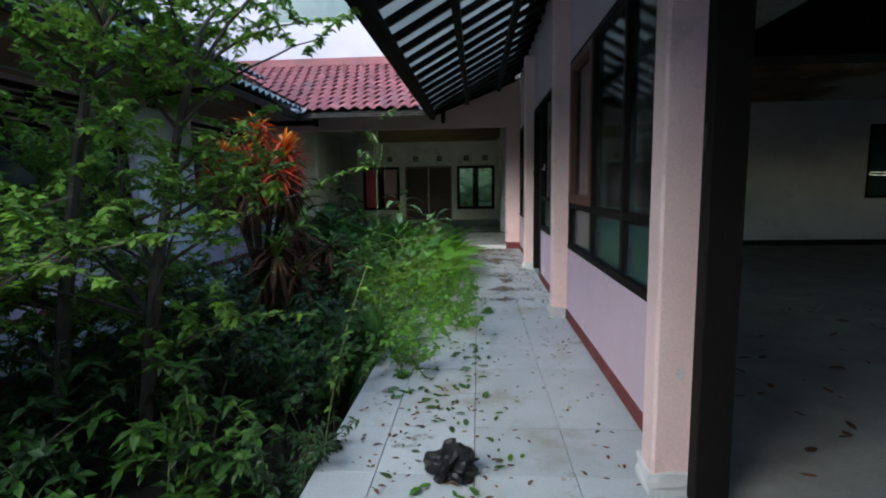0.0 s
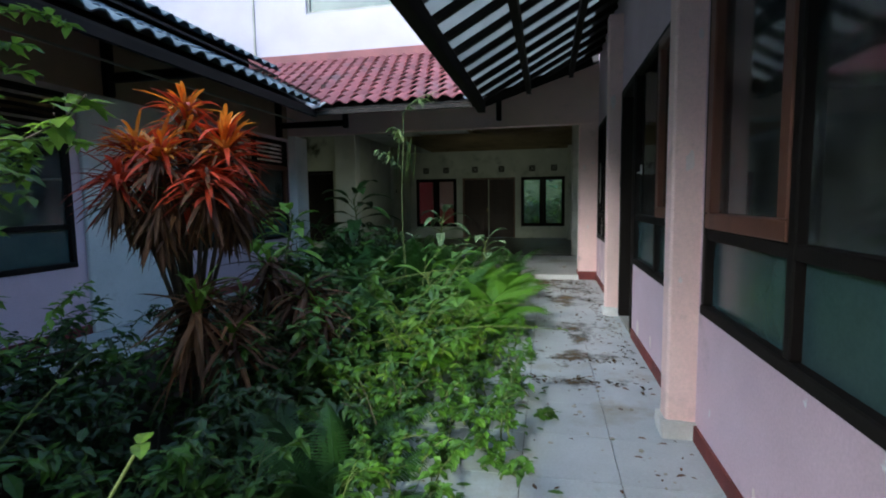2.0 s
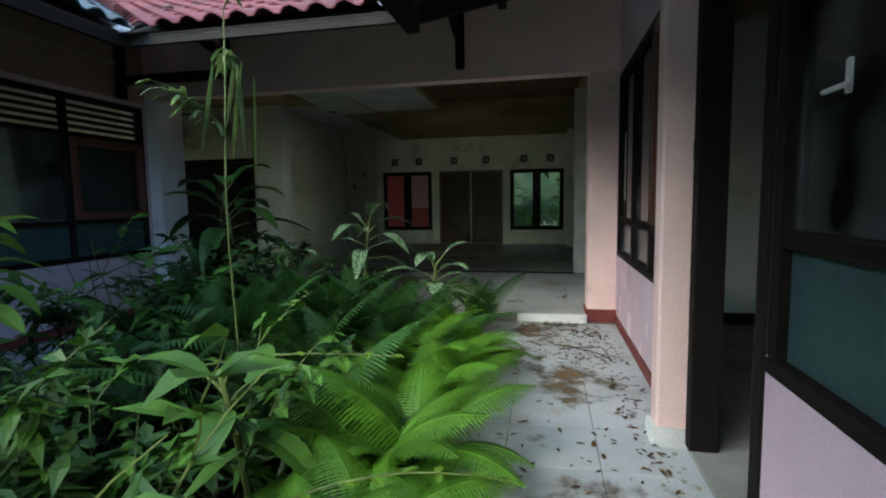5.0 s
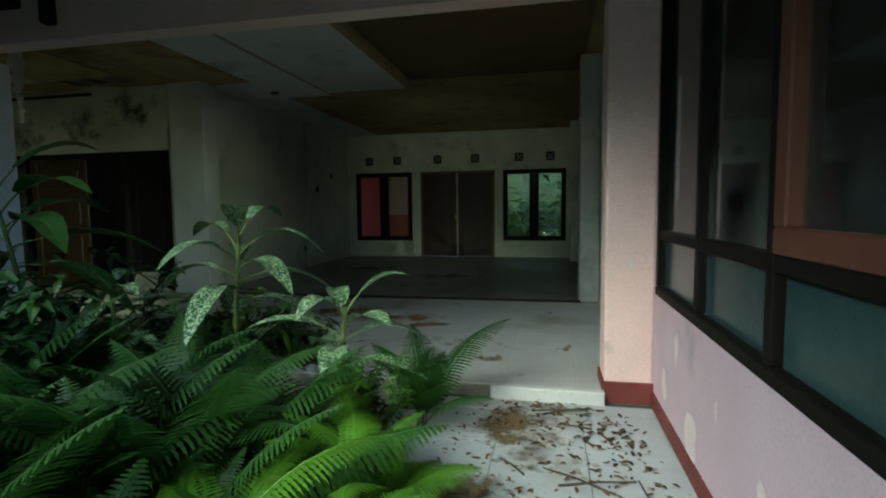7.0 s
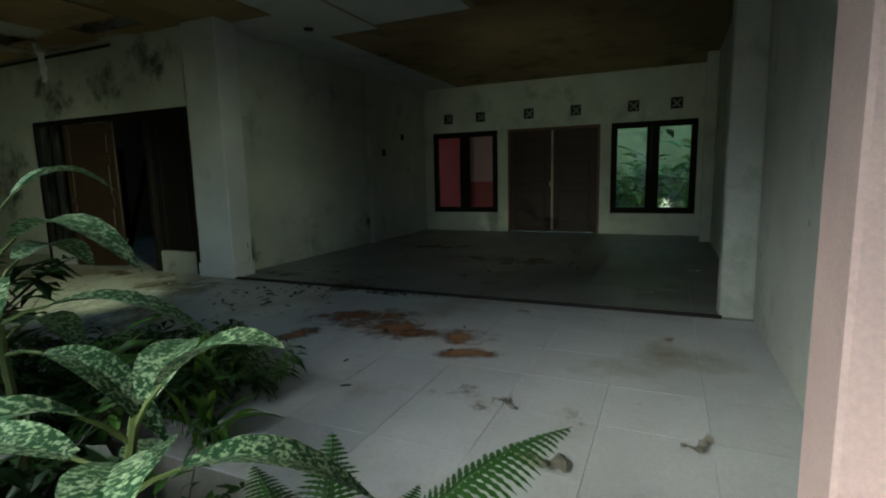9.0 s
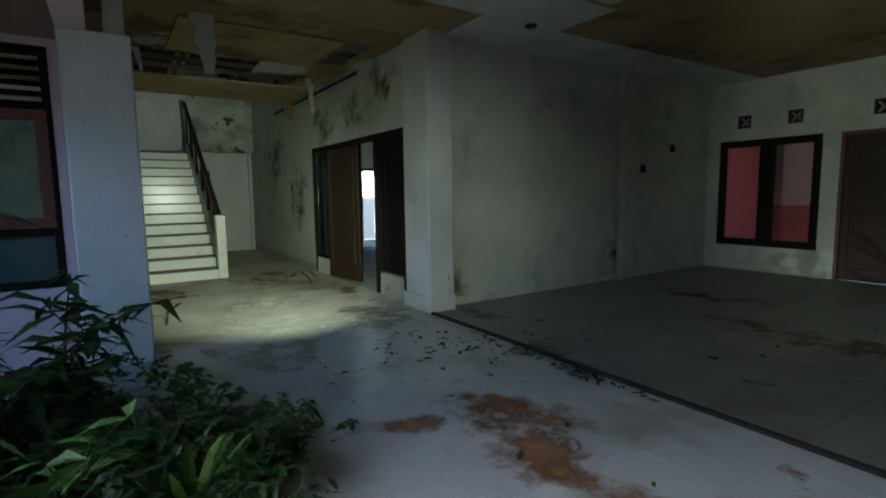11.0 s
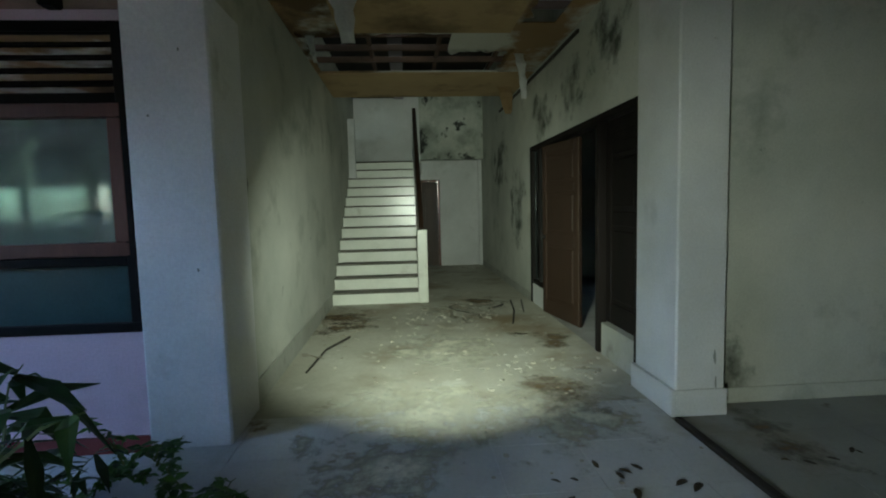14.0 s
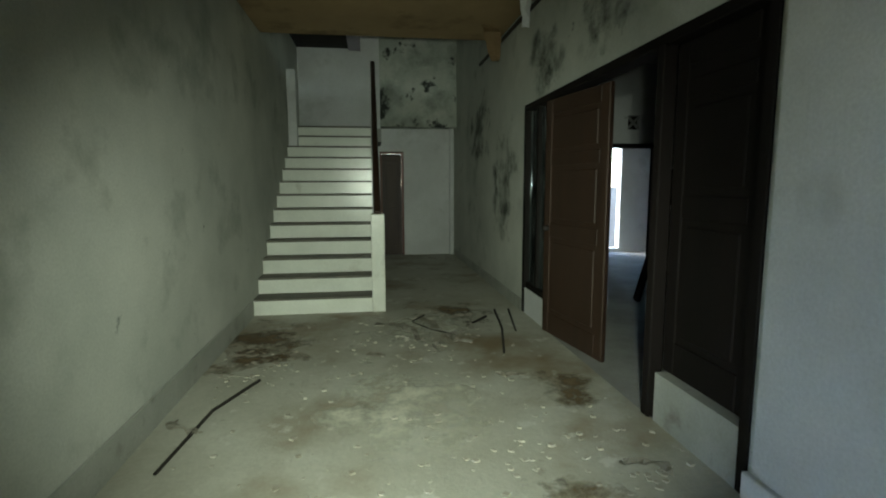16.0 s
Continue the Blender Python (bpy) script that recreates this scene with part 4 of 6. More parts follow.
def bracket(x):
    b = thing("eave_bracket", "dark carved wooden eave bracket on the beam", "bracket", "eave brackets")
    solid("post", [(x - 0.045, x + 0.045, YB - 0.11, YB - 0.022, 2.72, 3.35)], M_WOODK, b, bevel=0.012)
    bm = bmesh.new()
    vs = box(bm, x - 0.04, x + 0.04, -0.95, 0, -0.05, 0.05)
    bmesh.ops.transform(bm, matrix=Matrix.Translation((0, YB - 0.06, 3.02)) @ Matrix.Rotation(radians(-14), 4, "X"), verts=vs)
    bevelled(bm, 0.012)
    part("arm", bm, M_WOODK, b)
    return b


for bx_ in (-2.42, 0.36):
    bracket(bx_)
for by_ in (3.6, 7.2):
    b = thing("eave_bracket", "dark wooden eave bracket on the pink wing wall", "bracket", "eave brackets")
    solid("post", [(XL, XL + 0.10, by_ - 0.045, by_ + 0.045, 2.55, 3.2)], M_WOODK, b, bevel=0.012)
    solid("arm", [(XL + 0.10, EXL - 0.05, by_ - 0.04, by_ + 0.04, 2.70, 2.80)], M_WOODK, b, bevel=0.012)

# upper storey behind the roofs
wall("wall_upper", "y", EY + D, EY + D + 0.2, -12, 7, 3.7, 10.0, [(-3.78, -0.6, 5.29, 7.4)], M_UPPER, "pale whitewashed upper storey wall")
uw = thing("window_9", "dark upper window in the whitewashed wall", "window", kind="structure")
solid("window_frame", [(-3.78, -3.72, EY + D + 0.05, EY + D + 0.12, 5.29, 7.4), (-0.66, -0.6, EY + D + 0.05, EY + D + 0.12, 5.29, 7.4), (-3.72, -0.66, EY + D + 0.05, EY + D + 0.12, 5.29, 5.35)], M_CONC, uw)
solid("pane", [(-3.72, -0.66, EY + D + 0.10, EY + D + 0.104, 5.35, 7.4)], M_FROST, uw)
structure(solid("wall_crack_pipe", [(-5.0, -4.96, EY + D - 0.03, EY + D, 4.5, 10.0)], M_CONC), "thin grey drain line on the upper wall")
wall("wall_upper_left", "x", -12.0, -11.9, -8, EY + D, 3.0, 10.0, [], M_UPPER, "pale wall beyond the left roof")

# ---------------------------------------------------------------- plants
def raw(name, verts, faces, material, parent=None, label=""):
    me = bpy.data.meshes.new(name)
    me.from_pydata(verts, [], faces)
    me.materials.append(material)
    ob = new(name, me)
    if parent:
        ob.parent = parent
    if label:
        tagged(ob, label)
    return ob


def add_leaf(V, F, p, d, up, length, width, droop=0.3, fold=0.25, seg=3):
    """A pointed, folded leaf blade from p along d that bends down by droop."""
    d = Vector(d).normalized()
    side = d.cross(Vector(up))
    side = side.normalized() if side.length > 1e-4 else Vector((1, 0, 0))
    n = side.cross(d)
    base = len(V)
    for i in range(seg + 1):
        t = i / seg
        w = width * 0.5 * (math.sin(math.pi * min(1, t * 0.92 + 0.08)) ** 0.8) + 0.0008
        c = Vector(p) + d * (length * t) - Vector((0, 0, 1)) * (droop * length * t * t)
        V += [tuple(c - side * w + n * fold * w), tuple(c), tuple(c + side * w + n * fold * w)]
    for i in range(seg):
        a = base + 3 * i
        F += [(a, a + 1, a + 4, a + 3), (a + 1, a + 2, a + 5, a + 4)]


def add_tube(V, F, pts, r0, r1, sides=5):
    base = len(V)
    n = len(pts)
    for i, p in enumerate(pts):
        p = Vector(p)
        d = (Vector(pts[min(i + 1, n - 1)]) - Vector(pts[max(i - 1, 0)])).normalized()
        a = d.cross(Vector((0.3, 0.9, 0.2))).normalized()
        b = d.cross(a)
        r = r0 + (r1 - r0) * i / (n - 1)
        for k in range(sides):
            q = 2 * math.pi * k / sides
            V.append(tuple(p + (a * math.cos(q) + b * math.sin(q)) * r))
    for i in range(n - 1):
        for k in range(sides):
            k2 = (k + 1) % sides
            F.append((base + i * sides + k, base + i * sides + k2, base + (i + 1) * sides + k2, base + (i + 1) * sides + k))


def arc(p, az, lean, length, bend, n=7, wob=0.0, rnd=random):
    """Points of a shoot that starts upright-ish and bends outwards."""
    out, q, e = [Vector(p)], Vector(p), lean
    for i in range(n - 1):
        e += bend / (n - 1)
        a = az + rnd.uniform(-wob, wob)
        q = q + Vector((math.cos(a) * math.sin(e), math.sin(a) * math.sin(e), math.cos(e))) * (length / (n - 1))
        out.append(q)
    return out


def shrub(name, label, seed, height, spread, shoots, per_shoot, leaf, material, stem_mat, droop=0.35, width=0.42, category="shrub"):
    rnd = random.Random(seed)
    top = thing(name, label, category, "courtyard weeds")
    SV, SF, V, F = [], [], [], []
    for s in range(shoots):
        az = rnd.uniform(0, 2 * math.pi)
        base = (rnd.uniform(-1, 1) * spread * 0.3, rnd.uniform(-1, 1) * spread * 0.3, 0)
        ln = height * rnd.uniform(0.6, 1.2)
        pts = arc(base, az, rnd.uniform(0.05, 0.5), ln, rnd.uniform(0.2, 1.1) * spread, 8, 0.35, rnd)
        add_tube(SV, SF, pts, 0.007, 0.002, 4)
        twigs = [pts]
        for k in range(4):
            i = rnd.randint(2, 6)
            tw = arc(pts[i], az + rnd.uniform(-1.6, 1.6), rnd.uniform(0.5, 1.2), ln * rnd.uniform(0.25, 0.5), rnd.uniform(0, 0.6), 5, 0.3, rnd)
            add_tube(SV, SF, tw, 0.004, 0.0015, 3)
            twigs.append(tw)
        for k in range(per_shoot):
            tw = rnd.choice(twigs)
            i = rnd.randint(1, len(tw) - 2)
            p = tw[i].lerp(tw[i + 1], rnd.random())
            a = rnd.uniform(0, 2 * math.pi)
            e = rnd.uniform(-0.35, 0.7)
            d = (math.cos(a) * math.cos(e), math.sin(a) * math.cos(e), math.sin(e))
            ll = leaf * rnd.uniform(0.55, 1.35)
            add_leaf(V, F, p, d, (rnd.uniform(-0.5, 0.5), rnd.uniform(-0.5, 0.5), 1), ll, ll * width, droop * rnd.uniform(0.3, 1.6), 0.25, 2)
    tagged(raw("stalk", SV, SF, stem_mat, top), kind="stuff")
    tagged(raw("foliage", V, F, material, top), kind="stuff")
    return top


def frond_mesh(name, seed, length, material, lean=0.35, bend=1.5, pairs=38):
    rnd = random.Random(seed)
    V, F = [], []
    pts = arc((0, 0, 0), 0, lean, length, bend, 12, 0.05, rnd)
    add_tube(V, F, pts, 0.004, 0.0015, 4)
    for i in range(pairs):
        t = 0.16 + 0.84 * i / pairs
        k = t * 11
        j = min(10, int(k))
        p = pts[j].lerp(pts[j + 1], k - j)
        d = (pts[j + 1] - pts[j]).normalized()
        up = d.cross(Vector((0, 1, 0))) * -1
        ln = length * 0.225 * math.sin(math.pi * min(1, (t - 0.1) * 0.80 + 0.26)) ** 1.1 * rnd.uniform(0.88, 1.1)
        for s in (-1, 1):
            dd = Vector((0, s, 0)) * 0.93 + d * 0.36 - Vector((0, 0, 0.1))
            # a toothed leaflet
            side = dd.cross(up).normalized()
            base = len(V)
            w = length * 0.0130
            nt = 9
            for q in range(nt + 1):
                u = q / nt
                c = p + dd * (ln * u) - Vector((0, 0, 1)) * (0.22 * ln * u * u)
                ww = w * (1 - u) ** 0.6 * (1.0 if q % 2 else 0.5) + 0.0006
                V += [tuple(c - side * ww), tuple(c + side * ww)]
            for q in range(nt):
                a = base + 2 * q
                F.append((a, a + 1, a + 3, a + 2))
    me = bpy.data.meshes.new(name)
    me.from_pydata(V, [], F)
    me.materials.append(material)
    return me


FRONDS = [[frond_mesh("fern_frond", s, ln, M_FERN, 0.14, 1.25) for s, ln in ((1, 0.82), (2, 0.98), (3, 0.68))],
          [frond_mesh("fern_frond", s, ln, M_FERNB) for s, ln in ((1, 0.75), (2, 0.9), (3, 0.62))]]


def fern(x, y, z, size, n, seed):
    rnd = random.Random(seed)
    # Ferns in the torch beam take the lit colour.
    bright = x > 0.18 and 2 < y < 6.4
    f_ = thing("fern", "arching fern at the terrace edge, torchlight put into its yellow-green" if bright else "green arching fern among the weeds", "fern", "ferns", at=(x, y, z))
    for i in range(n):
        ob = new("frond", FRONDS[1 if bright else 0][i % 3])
        ob.parent = f_
        s = size * rnd.uniform(0.75, 1.2) * (0.74 if bright else 0.92)
        ob.matrix_basis = pose(rnd.uniform(-0.03, 0.03), rnd.uniform(-0.03, 0.03), 0, rnd.uniform(-12, 12), rnd.uniform(-22, 16), i * 360 / n + rnd.uniform(-18, 18)) @ Matrix.Diagonal((s, s, s, 1))
    return f_


G = -0.33
SHR = [
    shrub("shrub", "dense leafy green shrub in the overgrown courtyard", 11, 0.75, 0.9, 13, 75, 0.085, M_LEAF, M_GREENSTEM),
    shrub("shrub", "dark small-leaved shrub in the overgrown courtyard", 12, 0.65, 1.0, 14, 95, 0.06, M_LEAFD, M_BARE),
    shrub("shrub", "broad-leaved green weed in the courtyard", 13, 0.85, 0.8, 9, 38, 0.15, M_LEAF, M_GREENSTEM, width=0.34),
    shrub("shrub", "yellow-green leafy weed at the terrace edge", 14, 0.65, 0.8, 10, 60, 0.075, M_LEAFY, M_GREENSTEM, width=0.38),
    shrub("shrub", "low creeping green weed", 15, 0.32, 1.5, 13, 45, 0.055, M_LEAF, M_GREENSTEM, width=0.6),
    shrub("shrub", "dark narrow-leaved weed in the courtyard", 16, 0.7, 0.9, 10, 42, 0.14, M_LEAFD, M_GREENSTEM, width=0.24, droop=0.6),
]
rnd = random.Random(5)
# (variant, x, y, size)
SPOTS = [
    (0, 0.05, 0.6, 0.9), (1, 0.12, 1.5, 1.0), (0, -0.1, 2.2, 1.2), (3, 0.25, 2.7, 1.25), (2, -0.25, 3.1, 1.3), (3, 0.1, 3.3, 1.05), (0, -0.35, 3.9, 1.35),
    (5, -0.55, 2.6, 1.1), (1, -0.9, 0.7, 1.2), (1, -1.4, 1.2, 1.3), (5, -0.55, 1.3, 1.0), (1, -0.2, -0.2, 0.95), (1, -0.8, -0.4, 1.2), (0, -1.5, 0.1, 1.3), (1, -2.1, 0.9, 1.4),
    (0, -2.1, 2.0, 1.2), (1, -1.7, 2.9, 1.2), (5, -0.9, 3.4, 1.1), (0, -1.5, 4.0, 1.2), (1, -0.9, 4.6, 1.2), (5, -1.9, 4.9, 1.2), (2, -2.2, 5.6, 1.5), (1, -1.3, 5.5, 1.1),
    (5, -0.6, 5.3, 1.0), (0, -2.1, 6.6, 1.0), (1, -1.5, 6.5, 1.0), (5, -1.0, 6.7, 0.9), (1, -0.4, 6.7, 0.8), (0, 0.35, 6.9, 0.6), (2, -1.9, 7.1, 0.9), (1, -2.4, 7.35, 0.8),
    (1, 0.1, -1.2, 0.8), (0, -0.5, -1.4, 1.0), (1, -1.3, -1.2, 1.3), (0, -2.2, -0.6, 1.3), (1, -1.9, -2.0, 1.3), (5, -0.3, -2.1, 0.9), (1, -2.6, 1.4, 1.0), (0, -0.4, 0.3, 0.9),
    (4, 0.45, 0.6, 0.9), (4, 0.55, 1.3, 1.0), (4, 0.6, 1.9, 1.05), (4, 0.5, 2.5, 1.0), (4, 0.45, 3.1, 0.9), (4, 0.35, 0.0, 0.8), (4, 0.5, 1.6, 1.1),
    (1, -1.6, 6.7, 2.0), (5, -2.1, 6.8, 2.0), (1, -1.0, 6.7, 1.1), (5, -0.6, 6.5, 1.0), (1, -1.9, 6.2, 1.5), (5, -1.3, 6.0, 1.1),
    (5, -1.3, 6.6, 1.1), (1, -0.8, 6.0, 1.0), (0, -1.7, 6.1, 1.2), (5, -0.3, 5.4, 0.9), (1, -2.2, 6.2, 1.5), (5, -1.0, 5.2, 1.0), (5, -2.0, 5.3, 1.4), (1, -0.5, 6.9, 1.1), (2, -1.2, 7.2, 1.1),
    (4, -0.6, 0.9, 1.5), (4, -1.2, 2.2, 1.5), (4, -0.6, 4.2, 1.4), (4, -1.5, 5.8, 1.5), (4, -0.5, 6.1, 1.3), (5, -2.3, 3.7, 1.1), (4, -0.1, 5.6, 1.2), (5, 0.1, 5.0, 0.8),
]
for v, x, y, s in SPOTS:
    on = 0.0 if x > 0.3 else G
    m = pose(x, y, on, rnd.uniform(-6, 6), rnd.uniform(-6, 6), rnd.uniform(0, 360)) @ Matrix.Diagonal((s, s, s * rnd.uniform(0.85, 1.15), 1))
    c = copy_thing(SHR[v], m)
    c.scale = (s, s, s)
# the models themselves stand in the thick of the weeds
for k, (x, y) in enumerate(((-0.7, 2.0), (-1.2, 3.2), (-2.0, 5.7), (0.18, 2.1), (0.15, 4.5), (-1.0, 2.5))):
    SHR[k].matrix_basis = pose(x, y, 0.0 if x > 0.3 else G)
# weeds that creep over the room's edge
for k, (x, y, s) in enumerate(((-2.55, 7.45, 1.0), (-2.2, 7.95, 0.75), (-1.7, 7.75, 0.8), (-2.9, 7.6, 0.8), (-1.2, 7.5, 0.8), (-2.1, 7.5, 1.1), (-1.4, 8.05, 0.8), (-2.6, 7.7, 1.1), (-0.9, 7.9, 0.7), (-1.75, 8.15, 0.8), (-1.15, 8.35, 0.75), (-1.45, 8.25, 0.7), (-0.75, 8.25, 0.6), (-1.55, 8.45, 0.7))):
    c = copy_thing(SHR[4 if k % 2 else 5], pose(x, y, 0.0 if y < YB else H, 0, 0, 70 * k))
    c.scale = (s, s, s * 0.7)

for k, (x, y, s, n) in enumerate(((0.55, 6.3, 0.9, 12), (0.25, 6.2, 1.0, 10), (0.30, 5.55, 1.15, 12), (-0.25, 5.85, 1.1, 11), (-0.8, 5.85, 1.1, 10), (-0.2, 4.9, 1.05, 10), (0.5, 4.2, 1.15, 14), (0.5, 3.5, 1.0, 10), (0.35, 2.4, 0.9, 9), (0.2, 3.75, 0.9, 9), (0.05, 6.55, 1.1, 11), (-0.5, 6.35, 1.1, 11), (-1.3, 5.5, 1.1, 10), (-0.75, 5.35, 1.1, 10),
                                  (0.20, 0.85, 0.85, 8), (0.05, 0.1, 0.8, 7), (-0.4, 6.5, 0.9, 8), (0.62, 7.05, 0.9, 9), (-0.8, 5.0, 1.0, 8), (0.1, 5.1, 1.05, 9), (-1.4, 6.1, 1.3, 10), (0.1, 1.7, 0.75, 7), (-0.9, 6.3, 1.45, 11), (-1.3, 5.2, 1.35, 10), (-0.55, 5.6, 1.4, 11), (-1.7, 5.8, 1.4, 10), (-0.15, 6.2, 1.3, 11), (-0.35, 5.1, 1.3, 10), (-1.0, 4.7, 1.2, 9), (-1.9, 6.3, 1.3, 9), (0.0, 4.5, 1.2, 9), (-0.1, 3.2, 1.0, 8), (0.0, 1.1, 0.9, 8), (0.42, 5.2, 0.95, 12), (0.05, 5.75, 1.2, 12), (0.4, 5.85, 0.9, 11), (-0.45, 4.75, 1.3, 11), (-0.9, 5.6, 1.5, 12), (-1.3, 6.4, 1.5, 11), (-0.55, 6.0, 1.45, 12), (0.3, 4.75, 1.0, 11), (0.64, 4.35, 1.25, 13), (0.66, 3.7, 1.0, 11), (0.60, 5.55, 1.15, 13), (0.66, 6.05, 1.0, 12), (0.62, 4.95, 1.1, 12))):
    fern(x, y, (0.0 if x > 0.28 else G + (0.12 if s > 1 else 0.05)), s, n, 40 + k)


def rosette_plant(name, label, x, y, heads, material_mix, leaf, seed):
    """Cane plant: bare stems that each carry a tuft of strap leaves."""
    rnd = random.Random(seed)
    top = thing(name, label, "shrub", at=(x, y, G))
    for hx, hy, hz, r, n, pick in heads:
        V, F = [], []
        pts = [Vector((hx * 0.3 * t + rnd.uniform(-0.02, 0.02), hy * 0.3 * t, hz * t)) if t < 0.6 else Vector((hx * t * t, hy * t * t, hz * t)) for t in (0, 0.2, 0.4, 0.6, 0.8, 1.0)]
        add_tube(V, F, pts, 0.022, 0.012, 6)
        stem = raw("stem", V, F, M_BARE, top)
        for m_i, (mm, share, lo, hi) in enumerate(material_mix[pick]):
            V, F = [], []
            for k in range(int(n * share * 2.0)):
                a = rnd.uniform(0, 2 * math.pi)
                e = rnd.uniform(lo, hi)
                p = pts[-1] + Vector((0, 0, rnd.uniform(-0.16, 0.05)))
                ll = leaf * r * rnd.uniform(0.75, 1.2)
                add_leaf(V, F, p, (math.cos(a) * math.cos(e), math.sin(a) * math.cos(e), math.sin(e)), (0, 0, 1), ll, ll * 0.095, rnd.uniform(0.15, 0.6) if e > -0.2 else 0.25, 0.35, 5)
            tagged(raw("leaf_tuft", V, F, mm, stem), kind="stuff")
    return top


MIX = {
    "skirt": ((M_DRY, 1.3, -1.4, -0.5),),
    "red": ((M_REDLEAF, 0.6, -0.15, 0.9), (M_ORANGE, 0.42, 0.35, 1.4), (M_DRY, 0.35, -1.3, -0.15)),
    "deep": ((M_REDLEAF, 0.75, -0.4, 0.8), (M_DRY, 0.6, -1.35, -0.2)),
    "dry": ((M_DRY, 0.95, -1.2, 0.7), (M_LEAFY, 0.14, 0.4, 1.2)),
}
rosette_plant("cordyline", "red and orange cordyline with dry hanging lower leaves", -1.30, 1.88,
              ((0.0, 0.05, 2.32, 0.85, 44, "red"), (0.30, 0.05, 2.12, 0.9, 50, "red"), (-0.36, -0.02, 2.08, 0.9, 50, "red"), (0.06, -0.28, 2.02, 0.85, 50, "red"), (0.08, 0.30, 2.0, 0.85, 44, "red"),
               (0.34, -0.22, 1.88, 0.85, 46, "deep"), (-0.30, -0.24, 1.86, 0.85, 46, "deep"), (0.0, 0.0, 1.80, 0.85, 46, "deep"), (-0.34, 0.22, 1.82, 0.85, 44, "dry"), (0.30, 0.22, 1.78, 0.85, 44, "dry"), (0.02, -0.1, 1.70, 0.75, 44, "dry"), (-0.14, 0.1, 1.6, 0.7, 44, "dry"), (0.30, 0.05, 1.72, 0.7, 40, "skirt"), (-0.32, 0.0, 1.72, 0.7, 40, "skirt"), (0.0, -0.25, 1.70, 0.7, 40, "skirt")), MIX, 0.365, 3)
rosette_plant("cordyline", "low brownish cordyline with drooping leaves", -1.2, 2.75,
              ((0.0, 0.0, 1.15, 0.9, 40, "dry"), (0.2, 0.1, 0.9, 0.8, 36, "dry"), (-0.2, -0.1, 0.85, 0.8, 36, "dry")), MIX, 0.42, 4)
for cx_, cy_, seed_ in ((-1.0, 1.55, 14),):
    rosette_plant("cordyline", "low brownish cordyline with drooping leaves", cx_, cy_,
                  ((0.0, 0.0, 1.1, 0.9, 40, "dry"), (0.18, 0.1, 0.85, 0.8, 30, "dry"), (-0.15, 0.1, 0.8, 0.8, 30, "dry")), MIX, 0.42, seed_)
rosette_plant("cordyline", "low brownish cordyline with drooping leaves", -0.7, 2.45,
              ((0.0, 0.0, 1.0, 0.9, 40, "dry"), (0.2, -0.1, 0.8, 0.8, 30, "dry")), MIX, 0.42, 6)


def dieffenbachia(x, y, height, leaf, n, seed, material=M_VARIEG, label="dumb cane with cream-speckled broad leaves", name="dumb_cane", width=0.42):
    rnd = random.Random(seed)
    top = thing(name, label, "plant", at=(x, y, G))
    V, F = [], []
    pts = arc((0, 0, 0), rnd.uniform(0, 6), 0.05, height - G, 0.15, 8, 0.2, rnd)
    add_tube(V, F, pts, 0.020, 0.012, 6)
    stem = raw("stem", V, F, M_GREENSTEM, top)
    for i in range(n):
        a = i * 2.4 + rnd.uniform(-0.3, 0.3)
        e = 1.05 - 0.95 * (n - i) / n
        p = pts[-1].lerp(pts[-3], (n - i) / n)
        d = Vector((math.cos(a) * math.cos(e), math.sin(a) * math.cos(e), math.sin(e)))
        q = p + d * leaf * 0.34
        V, F = [], []
        add_tube(V, F, [p, p.lerp(q, 0.5) + Vector((0, 0, 0.01)), q], 0.008, 0.005, 5)
        pet = raw("petiole", V, F, M_GREENSTEM, top)
        V, F = [], []
        d2 = Vector((d.x, d.y, d.z * 0.7))
        add_leaf(V, F, q, d2, (0, 0, 1), leaf * rnd.uniform(0.85, 1.15), leaf * width, rnd.uniform(0.35, 0.75), 0.3, 7)
        raw("leaf", V, F, material, pet)
    return top


dieffenbachia(0.12, 6.85, 0.72, 0.42, 9, 21, width=0.34)
dieffenbachia(-0.69, 7.15, 1.15, 0.46, 12, 22, width=0.32)
dieffenbachia(-1.45, 7.0, 0.85, 0.36, 8, 23, width=0.28)
dieffenbachia(0.0, 4.0, 0.62, 0.34, 6, 24, M_LEAF, "broad-leaved green plant beside the ferns")
dieffenbachia(-1.92, 6.95, 1.45, 0.60, 12, 26, M_LEAFD, "tall dark philodendron with large hanging leaves", "philodendron", 0.36)
dieffenbachia(-2.3, 4.75, 1.25, 0.34, 11, 27, M_LEAFY, "broad-leaved green plant below the window")
dieffenbachia(-1.9, 4.06, 1.25, 0.34, 11, 28, M_LEAFY, "broad-leaved green plant below the window")


def strap_clump(x, y, z, n, length, seed):
    """A tuft of long arching strap leaves, each one a part."""
    rs = random.Random(seed)
    top = thing("grass_clump", "tuft of long arching green strap leaves", "plant", "strap-leaved tufts", at=(x, y, z))
    for k in range(n):
        a, e = rs.uniform(0, 6.28), rs.uniform(0.7, 1.35)
        V, F = [], []
        ll = length * rs.uniform(0.7, 1.2)
        add_leaf(V, F, (rs.uniform(-0.05, 0.05), rs.uniform(-0.05, 0.05), 0), (math.cos(a) * math.cos(e), math.sin(a) * math.cos(e), math.sin(e)), (0, 0, 1), ll, 0.042, rs.uniform(0.25, 0.75), 0.3, 8)
        raw("leaf", V, F, M_LEAF if k % 3 else M_LEAFY, top)


strap_clump(-0.95, 8.0, H, 18, 0.62, 91)
strap_clump(-1.35, 7.9, H, 16, 0.58, 92)
strap_clump(-0.55, 7.75, H, 12, 0.48, 93)

